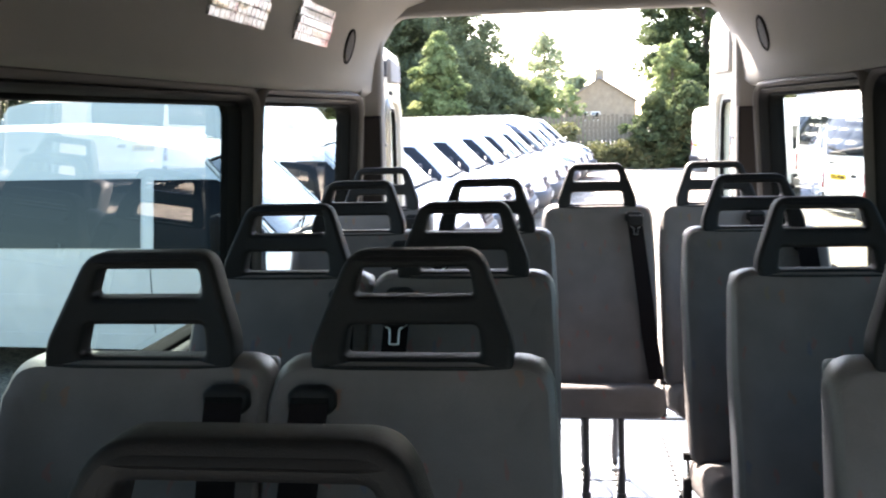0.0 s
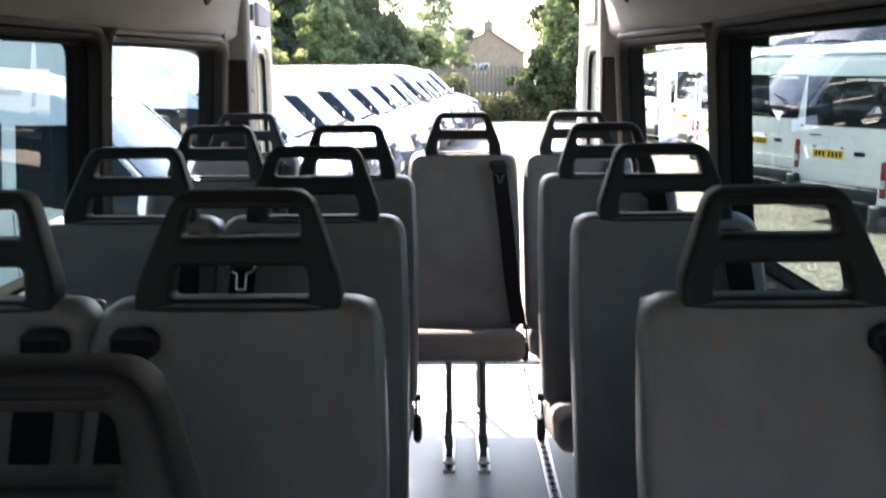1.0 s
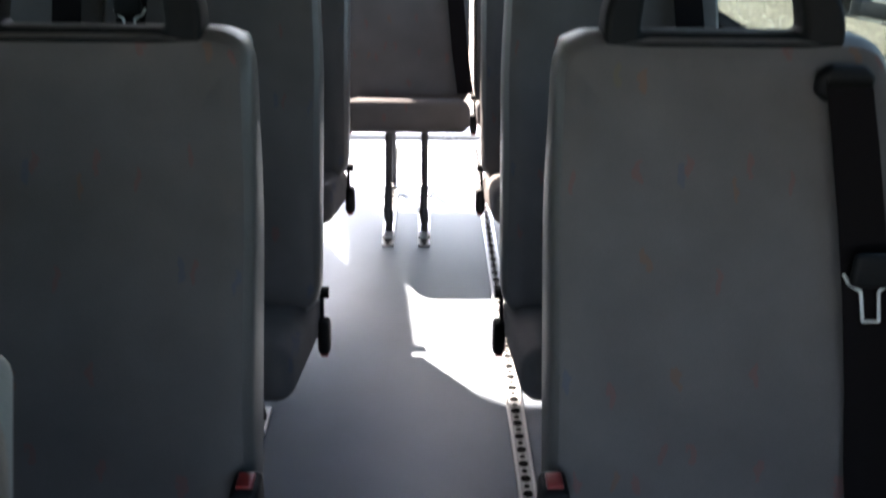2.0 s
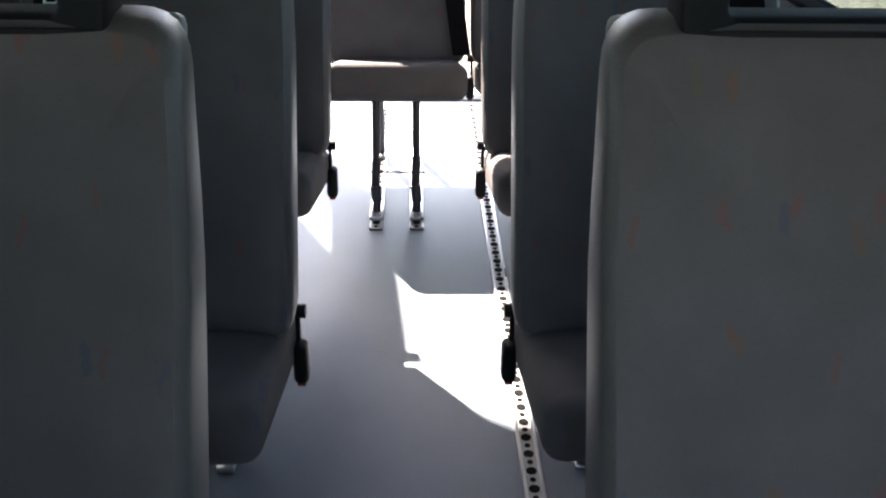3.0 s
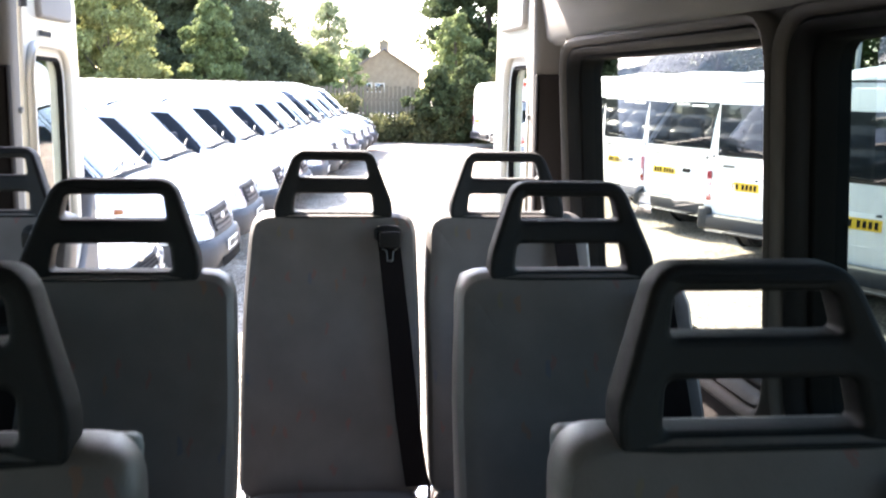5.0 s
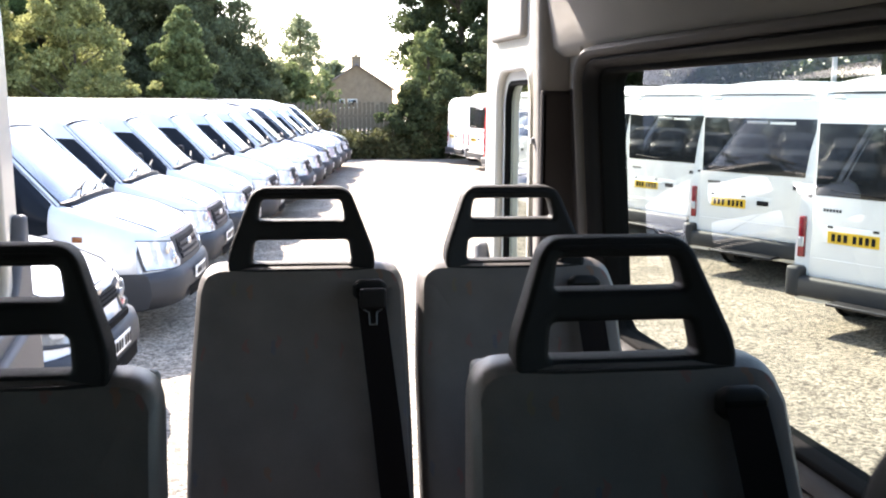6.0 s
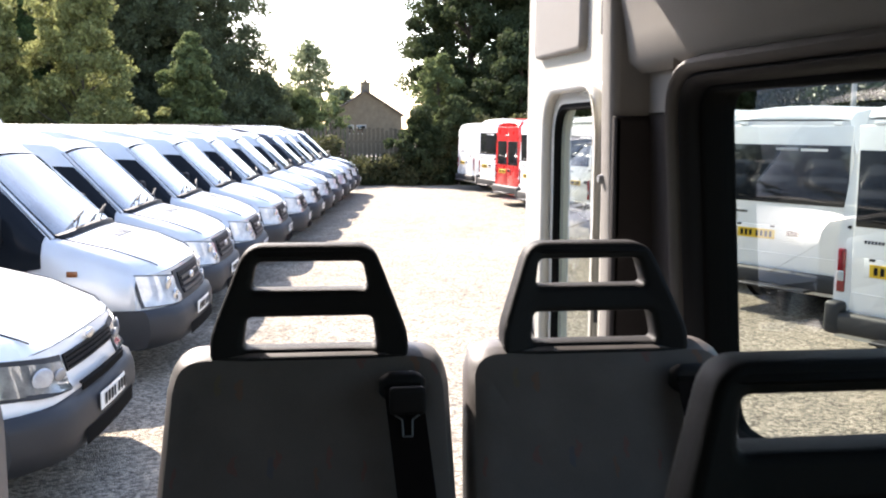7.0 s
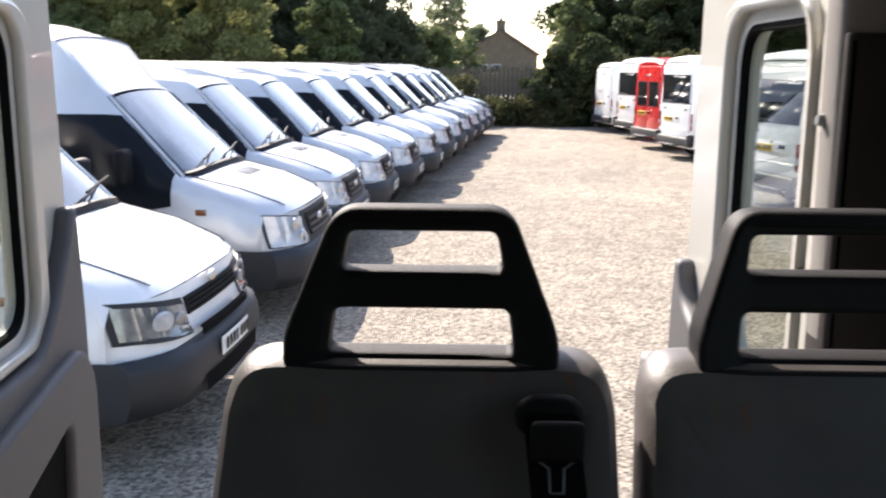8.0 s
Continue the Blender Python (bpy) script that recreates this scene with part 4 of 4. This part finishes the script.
    for sgn in (-1, 1):
        seam = [Vector(top(3, 0.74 * sgn)).lerp(Vector(top(4, 0.76 * sgn)), 0.6), Vector(top(4, 0.80 * sgn)), Vector(top(5, 0.86 * sgn)), Vector(top(6, 0.90 * sgn))]
        part("bonnet_gap", join(*[tube(a + Vector((0, 0, 0.001)), b + Vector((0, 0, 0.001)), 0.005, n=5) for a, b in zip(seam, seam[1:])]), RUBBER, t)
        sp = [Vector(top(6, 0.965 * sgn)) + Vector((0.004, 0, 0.002)), Vector(top(7, 0.965 * sgn)) + Vector((0.004, 0, 0.002))]
        part("screen_trim", tube(sp[0], sp[1], 0.017, n=8), paint, t)
    rf = [Vector(top(9, u)) + Vector((0, 0, 0.002)) for u in US]
    part("roof_joint", join(*[tube(a, b, 0.005, n=5) for a, b in zip(rf, rf[1:])]), DARKSTEEL, t)
    if face == 2:
        part("bonnet_vent", join(*[rbox((0.012, 0.42, 0.012), (-0.60 - 0.03 * i, 0.0, 1.185 + 0.006 * i), 0.003, 1) for i in range(5)]), BLACK, t)
    # tail: doors, glass, lamps, bumper, step, plate
    X = -L
    if minibus:
        gate = part("tailgate", rbox((0.022, 1.62, roof - 0.72), (X - 0.008, 0, 0.52 + (roof - 0.72) / 2), 0.014), paint, t)
        part("rear_window", rbox((0.014, 1.58, 0.68), (X - 0.022, 0, 1.67), 0.05, 4), VGLASS, gate)
        part("plate_recess", rbox((0.010, 0.86, 0.17), (X - 0.020, 0.26, 0.97), 0.02), paint, gate)
        for yy in (0.62, 0.16):
            part("plate_lamp", rbox((0.014, 0.06, 0.022), (X - 0.024, yy - 0.01, 1.045), 0.005), BLACK, gate)
        for k in range(6):
            part("badge_bar", rbox((0.006, 0.026, 0.030), (X - 0.023, 0.52 + 0.033 * k, 1.20), 0.003, 1), DARKSTEEL, gate)
        part("gate_crease", rbox((0.008, 1.58, 0.012), (X - 0.020, 0, 0.73), 0.004), paint, gate)
        part("gate_gap", rbox((0.006, 1.64, 0.010), (X - 0.016, 0, 0.565), 0.002, 1), RUBBER, gate)
        part("window_sticker", rbox((0.004, 0.34, 0.030), (X - 0.0305, -0.35, 1.955), 0.001, 1), WPLATE, gate)
        for sg2 in (-1, 1):
            part("gate_hinge", rbox((0.030, 0.11, 0.035), (X - 0.010, sg2 * 0.62, roof - 0.185), 0.010), paint, gate)
            part("rear_washer", tube((X - 0.02, sg2 * 0.84, 1.32), (X - 0.05, sg2 * 0.84, 1.32), 0.016, 0.012, 10), BLACK, gate)
            part("bumper_end", rbox((0.16, 0.16, 0.30), (X - 0.035, sg2 * 0.93, 0.49), 0.04), bump_mat, t)
    for sgn in (-1, 1):
        if minibus:
            part("rear_light", rbox((0.04, 0.075, 0.40), (X - 0.006, sgn * 0.915, 0.92), 0.015), REDLAMP, t, "tall red rear light cluster")
            part("rear_light_clear", rbox((0.03, 0.068, 0.10), (X - 0.014, sgn * 0.915, 0.87), 0.01), LAMP, t)
            continue
        dp = part("rear_door", rbox((0.022, 0.80, roof - 0.72), (X - 0.008, sgn * 0.405, 0.52 + (roof - 0.72) / 2), 0.012), paint, t)
        if glazed:
            part("rear_window", rbox((0.012, 0.68, 0.66), (X - 0.020, sgn * 0.395, 1.47), 0.05, 4), VGLASS, dp)
        part("rear_light", rbox((0.04, 0.075, 0.40), (X - 0.006, sgn * 0.915, 0.92), 0.015), REDLAMP, t, "tall red rear light cluster")
        part("rear_light_clear", rbox((0.03, 0.068, 0.10), (X - 0.014, sgn * 0.915, 0.87), 0.01), LAMP, t)
        for z in (0.75, 1.35, roof - 0.42):
            part("hinge", rbox((0.03, 0.05, 0.09), (X - 0.018, sgn * 0.815, z), 0.008), paint, dp)
    part("handle_recess", rbox((0.008, 0.26, 0.20), (X - 0.018, -0.13, 0.95), 0.01), paint, t)
    part("badge", rbox((0.008, 0.14, 0.05), (X - 0.022, -0.60, 1.20), 0.02, 4), DARKSTEEL, t)
    part("rear_handle", rbox((0.03, 0.16, 0.06), (X - 0.026, -0.13, 0.98), 0.012), BLACK, t)
    part("rear_wiper", tube((X - 0.034, 0.10, 1.36), (X - 0.036, 0.62, 1.39), 0.010, n=6), BLACK, t)
    part("brake_light", rbox((0.016, 0.30, 0.035), (X - 0.026, 0, 1.96), 0.006), RIM, t)
    part("rear_bumper", rbox((0.14, 1.96, 0.20), (X - 0.035, 0, 0.45), 0.04), bump_mat, t)
    part("step", rbox((0.22, 0.9, 0.03), (X - 0.16, 0, 0.36), 0.008), DARKSTEEL, t)
    part("rear_plate", rbox((0.008, 0.52, 0.115), (X - 0.028, 0.37, 0.95), 0.003, 1), YELLOW, t, "yellow rear number plate with dark bars")
    for j in range(7):
        y = 0.37 - 0.205 + j * 0.062 + (0.03 if j > 3 else 0)
        part("plate_bar", rbox((0.004, 0.036, 0.070), (X - 0.034, y, 0.95), 0.0), BLACK, t)
    return t


def park(src, x, y, turn, first):
    m = pose(x, y, GROUND, 0, 0, turn)
    if first:
        src.matrix_world = m
        return src
    return copy_thing(src, m)


LEFT = "white vans in the row with their noses to the yard"
RIGHT = "white minibuses in the row with their tails to the yard"
van_old = make_van("minibus", "white minibus with swept headlights and grey bumper, parked", WHITE, 2.20, 5.7, True, 1, LEFT)
van_new = make_van("van", "silver-white van with square headlights, parked on gravel", SILVER, 2.17, 5.3, False, 2, LEFT)
van_high = make_van("van", "silver-white high-roof van with upright headlights, parked", SILVER, 2.52, 5.6, False, 2, LEFT)
van_dark = make_van("van", "dark blue-black van parked at the end of the row", DARKPAINT, 2.19, 5.3, False, 2, LEFT)
bus = make_van("minibus", "white minibus parked with its rear doors to the yard", WHITE, 2.43, 5.5, True, 2, RIGHT)
van_red = make_van("van", "bright red van parked with its tail to the yard", REDPAINT, 2.40, 5.0, False, 2, RIGHT)

van_panel = make_van("van", "white panel van with plain unglazed rear doors", WHITE, 2.30, 5.3, False, 2, RIGHT, glazed=False)

# row on the one side, noses towards the aisle and turned a little to the camera
TURN = -3.5
park(van_old, -1.22, 4.60, TURN, True)
NOSES = [(-1.04, 7.62), (-0.97, 10.05), (-0.74, 12.25), (-0.47, 14.45), (-0.18, 16.5), (0.06, 18.7), (0.30, 20.9), (0.54, 23.0), (0.78, 25.1), (1.00, 27.2), (1.22, 29.2)]
for i, (x, y) in enumerate(NOSES):
    if i == 0:
        park(van_high, x, y, TURN, True)
    elif i in (7, 10):
        park(van_dark, x, y, TURN, i == 7)
    else:
        park(van_new, x, y, TURN + (i * 37 % 5 - 2) * 0.5, i == 1)

# opposite row, tails to the aisle
# the first two stand out of view, added for reflections in the glass
TAILS = [(5.2, 0.2, 20), (5.25, 2.95, 25), (5.32, 5.72, 27), (5.58, 8.98, 29), (5.39, 11.56, 22), (5.2, 13.74, 15), (5.75, 16.4, 12), (5.95, 19.1, 11)]
for i, (x, y, a) in enumerate(TAILS):
    park(bus, x + 5.5 * math.cos(radians(a)), y + 5.5 * math.sin(radians(a)), a, i == 0)
for src, ln, x, y, a, first in ((bus, 5.5, 5.45, 22.0, 11, False), (van_red, 5.0, 5.32, 24.8, 11, True), (bus, 5.5, 5.40, 28.4, 10, False), (van_panel, 5.3, 5.10, 31.4, 9, True)):
    park(src, x + ln * math.cos(radians(a)), y + ln * math.sin(radians(a)), a, first)


# ---- trees, hedge, fence and house ----
def leaf_cloud(name, centres, n, size, material, parent, seed):
    """Many small leaf sprays, scattered over clumps with gaps."""
    g = np.random.default_rng(seed)
    c = np.array([q[0] for q in centres])
    r = np.array([q[1] for q in centres])
    pick = g.choice(len(r), n, p=r ** 2 / (r ** 2).sum())
    d = g.normal(size=(n, 3))
    d /= np.linalg.norm(d, axis=1)[:, None]
    p = c[pick] + d * (r[pick] * g.random(n) ** 0.4)[:, None] * np.array((1, 1, 0.75))
    s = (size * g.uniform(0.45, 1.4, n))[:, None]
    u = g.normal(size=(n, 3))
    u /= np.linalg.norm(u, axis=1)[:, None]
    w = np.cross(u, g.normal(size=(n, 3)))
    w /= np.linalg.norm(w, axis=1)[:, None]
    v = np.stack([p - u * s, p + w * s * 0.5 - u * s * 0.1, p + u * s, p - w * s * 0.5 + u * s * 0.1], 1).reshape(-1, 3)
    me = bpy.data.meshes.new(name)
    me.vertices.add(4 * n), me.loops.add(4 * n), me.polygons.add(n)
    me.vertices.foreach_set("co", v.ravel())
    me.loops.foreach_set("vertex_index", np.arange(4 * n))
    me.polygons.foreach_set("loop_start", np.arange(0, 4 * n, 4))
    me.update()
    return part_me(name, me, material, parent, smooth=0)


def make_tree(x, y, h, w, material, label, n, size, seed, crown_from=0.15, shape="round", clump=1.0):
    rnd = random.Random(seed)
    t = thing("tree", label, "tree", "trees round the yard", pose(x, y, GROUND))
    bms = [tube((0, 0, -0.1), (0, 0, h * 0.55), h * 0.022, h * 0.012, 8), tube((0, 0, h * 0.55), (rnd.uniform(-.3, .3), 0, h * 0.92), h * 0.012, h * 0.003, 6)]
    centres = []
    k = int(120 + w * 45)
    for i in range(k):
        f = crown_from + (1 - crown_from) * (i + 0.5) / k
        e = (f - crown_from) / (1 - crown_from)
        rad = w * (math.sin(math.pi * min(1, e * 0.80 + 0.18)) ** 0.55 if shape == "round" else (1.03 - e) ** 0.7 * min(1, 0.55 + 3 * e))
        rad *= rnd.uniform(0.82, 1.1) if shape == "round" else rnd.uniform(0.55, 1.25)
        a = rnd.random() * math.tau
        q = rad * rnd.uniform(0.1, 1.0) ** 0.6
        c = (q * math.cos(a), q * math.sin(a), h * f + rnd.uniform(-0.3, 0.3))
        centres.append((c, w * clump * rnd.uniform(0.07, 0.19)))
        if i % 13 == 0:
            bms.append(tube((0, 0, h * max(0.12, f - 0.14)), c, h * 0.006, h * 0.002, 5))
    part("trunk", join(*bms), BARK, t)
    leaf_cloud("crown", centres, n, size, material, t, seed)
    return t


# tall dark trees behind the row of vans, lighter ones before them
for i, (x, y, h, w, mt) in enumerate((
        (-7.1, 53, 13.5, 4.8, LEAFD), (-12.6, 54, 15.5, 5.4, LEAFD), (-19.0, 53, 15.5, 5.8, LEAFD), (-26, 52, 15, 6.2, LEAFD), (-33, 49, 14, 6.2, LEAFD),
        (-22, 46, 9.5, 4.0, LEAF), (-15.8, 48, 8.5, 3.4, LEAF), (-40, 43, 12, 6, LEAFD), (-33, 38, 10, 4.5, LEAF), (-42, 30, 11, 5.5, LEAFD), (-42, 18, 11, 6, LEAFD), (-42, 6, 11, 6, LEAFD))):
    make_tree(x, y, h, w, mt, "tall dark green tree behind the parked vans", (85000 if i < 4 else 50000) if i < 7 else 16000, 0.105 if i < 7 else 0.24, 100 + i, 0.02, "round")
for i, (x, y, h, w) in enumerate(((-5.2, 38, 5.6, 2.0), (-9.2, 37, 9.0, 3.3), (-12.4, 36, 7.4, 3.0), (-15.0, 35, 9.4, 3.4), (-17.5, 33, 6.9, 2.8))):
    make_tree(x, y, h, w, LEAFG if i in (0, 3) else LEAFY, "young yellow-green tree in the sun", 48000, 0.085, 200 + i, 0.03, "cone", 1.05)
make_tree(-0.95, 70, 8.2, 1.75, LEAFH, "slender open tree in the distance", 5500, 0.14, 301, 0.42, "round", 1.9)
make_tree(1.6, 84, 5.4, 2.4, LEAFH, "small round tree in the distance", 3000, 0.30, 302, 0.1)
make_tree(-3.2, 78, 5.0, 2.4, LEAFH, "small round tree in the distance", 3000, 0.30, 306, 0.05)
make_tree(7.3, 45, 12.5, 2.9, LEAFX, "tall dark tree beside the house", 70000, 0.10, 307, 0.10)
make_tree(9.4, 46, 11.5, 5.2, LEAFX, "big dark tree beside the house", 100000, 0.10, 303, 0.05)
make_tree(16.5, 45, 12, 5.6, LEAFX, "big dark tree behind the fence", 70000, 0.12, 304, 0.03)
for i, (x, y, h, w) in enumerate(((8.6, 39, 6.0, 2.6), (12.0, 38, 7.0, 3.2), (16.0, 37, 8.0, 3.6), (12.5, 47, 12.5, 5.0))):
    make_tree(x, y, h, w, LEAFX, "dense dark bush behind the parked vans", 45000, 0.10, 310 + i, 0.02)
# the dark tree's sunlit edge, added as a small tree with brighter leaves
make_tree(5.3, 41, 5.2, 1.25, LEAFG, "sunlit leafy edge of a tree by the fence", 11000, 0.09, 305, 0.25, "round", 1.4)
for i, (x, y, h, w) in enumerate(((22, 40, 12, 5), (27, 33, 8, 5), (31, 24, 7.5, 5), (33, 15, 7.5, 5), (33, 6, 8, 5), (33, -4, 8, 5))):
    make_tree(x, y, h, w, LEAF, "broad green tree behind the opposite row", 22000, 0.17, 400 + i, 0.08)

for i, (x, y, h, w) in enumerate(((-9.8, 59, 15.5, 5.4), (-16.5, 60, 17, 6.2), (-24, 59, 17, 6.6), (-32, 56, 17, 7))):
    make_tree(x, y, h, w, LEAFD, "tall dense dark tree at the back of the wood", 60000, 0.15, 500 + i, 0.03)

for i, (x, y, h, w) in enumerate(((-3.6, 52, 4.6, 2.3), (-1.6, 56, 4.0, 2.0), (-6.2, 49, 6.0, 2.6))):
    make_tree(x, y, h, w, LEAFG if i == 1 else LEAFD, "low green bush below the tall trees", 20000, 0.11, 520 + i, 0.03, "round", 1.4)
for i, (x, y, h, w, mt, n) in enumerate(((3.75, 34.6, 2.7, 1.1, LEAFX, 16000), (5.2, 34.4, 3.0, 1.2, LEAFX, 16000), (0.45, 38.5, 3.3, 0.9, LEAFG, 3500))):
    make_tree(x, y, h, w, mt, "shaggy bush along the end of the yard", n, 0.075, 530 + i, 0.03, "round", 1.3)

# hedge along the end of the yard
rnd = random.Random(11)
cent = []
for k in range(340):
    x = rnd.uniform(-14, 16)
    tall = 2.4 if x > 4.6 else (0.8 if x > 0.6 else 1.6)
    cent.append(((x, 34.3 + rnd.uniform(-0.5, 0.7), GROUND + rnd.uniform(0.05, tall)), rnd.uniform(0.30, 0.65)))
hedge = thing("hedge", "rough overgrown hedge along the end of the yard", "hedge", kind="stuff")
leaf_cloud("leaves", cent, 80000, 0.085, HEDGE, hedge, 11)


def picket_fence(x0, x1, y):
    f = thing("fence", "weathered grey wooden board fence", "fence", "", pose(0, y, GROUND))
    me = None
    n = int((x1 - x0) / 0.17)
    r = random.Random(3)
    for i in range(n):
        if me is None:
            ob = part("board", rbox((0.13, 0.022, 2.1), (0, 0, 1.05), 0.004, 1), FENCEWOOD, f)
            me = ob.data
        else:
            ob = new("board", me)
            ob.parent = f
        ob.location = (x0 + i * 0.17, 0, r.uniform(-0.08, 0.08))
    for z in (0.5, 1.6):
        part("rail", rbox((x1 - x0, 0.05, 0.09), ((x0 + x1) / 2, 0.04, z), 0.008), FENCEWOOD, f)


picket_fence(-1.0, 14.0, 35.6)

# house
HX, HY = 3.35, 75.0
house = thing("house", "old stone house with a gable and a chimney", "house", "", pose(HX, HY, GROUND))
bm = bmesh.new()
w2, ez, rz, dp = 2.9, 3.1, 4.95, 9.0
for a, b in (((-w2, 0), (w2, 0)),):
    v = [bm.verts.new(q) for q in ((-w2, 0, 0), (w2, 0, 0), (w2, 0, ez), (0, 0, rz), (-w2, 0, ez))]
    v2 = [bm.verts.new((q.co.x, dp, q.co.z)) for q in v]
    bm.faces.new(v), bm.faces.new(v2[::-1])
    for i in range(5):
        bm.faces.new((v[i], v[(i + 1) % 5], v2[(i + 1) % 5], v2[i]))
bmesh.ops.recalc_face_normals(bm, faces=bm.faces)
part("wall", bm, STONE, house, smooth=0)
for sg in (-1, 1):
    ang = math.atan2(rz - ez, w2)
    ln = math.hypot(w2, rz - ez) + 0.35
    part("roof", rbox((ln, dp + 0.5, 0.10), (sg * (w2 / 2 + 0.06), dp / 2, (ez + rz) / 2 + 0.05), 0.02, 2, Euler((0, sg * ang, 0)).to_matrix()), SLATE, house)
part("chimney", join(rbox((0.75, 0.6, 1.1), (0.0, 0.5, rz + 0.18), 0.02), rbox((0.85, 0.7, 0.14), (0.0, 0.5, rz + 0.70), 0.02)), STONE, house)
part("chimney_pot", tube((0, 0.5, rz + 0.75), (0, 0.5, rz + 0.98), 0.13, 0.11, 12), BARK, house)
for x in (-1.35, -0.35):
    wn_ = part("window", rbox((0.8, 0.10, 0.75), (x, -0.01, 1.95), 0.02), CREAM, house)
    part("pane", rbox((0.62, 0.04, 0.58), (x, -0.05, 1.95), 0.01), VGLASS, wn_)


# lamp post behind the opposite row
post = thing("lamp_post", "plain galvanised lamp post behind the parked minibuses", "lamp post", "", pose(12.9, 20.2, GROUND))
part("pole", tube((0, 0, 0), (0, 0, 6.5), 0.075, 0.05, 14), GALV, post)
part("arm", tube((0, 0, 6.45), (-0.9, -0.3, 6.7), 0.03, 0.03, 10), GALV, post)
part("lamp_head", rbox((0.55, 0.20, 0.12), (-1.1, -0.37, 6.74), 0.04), GALV, post)
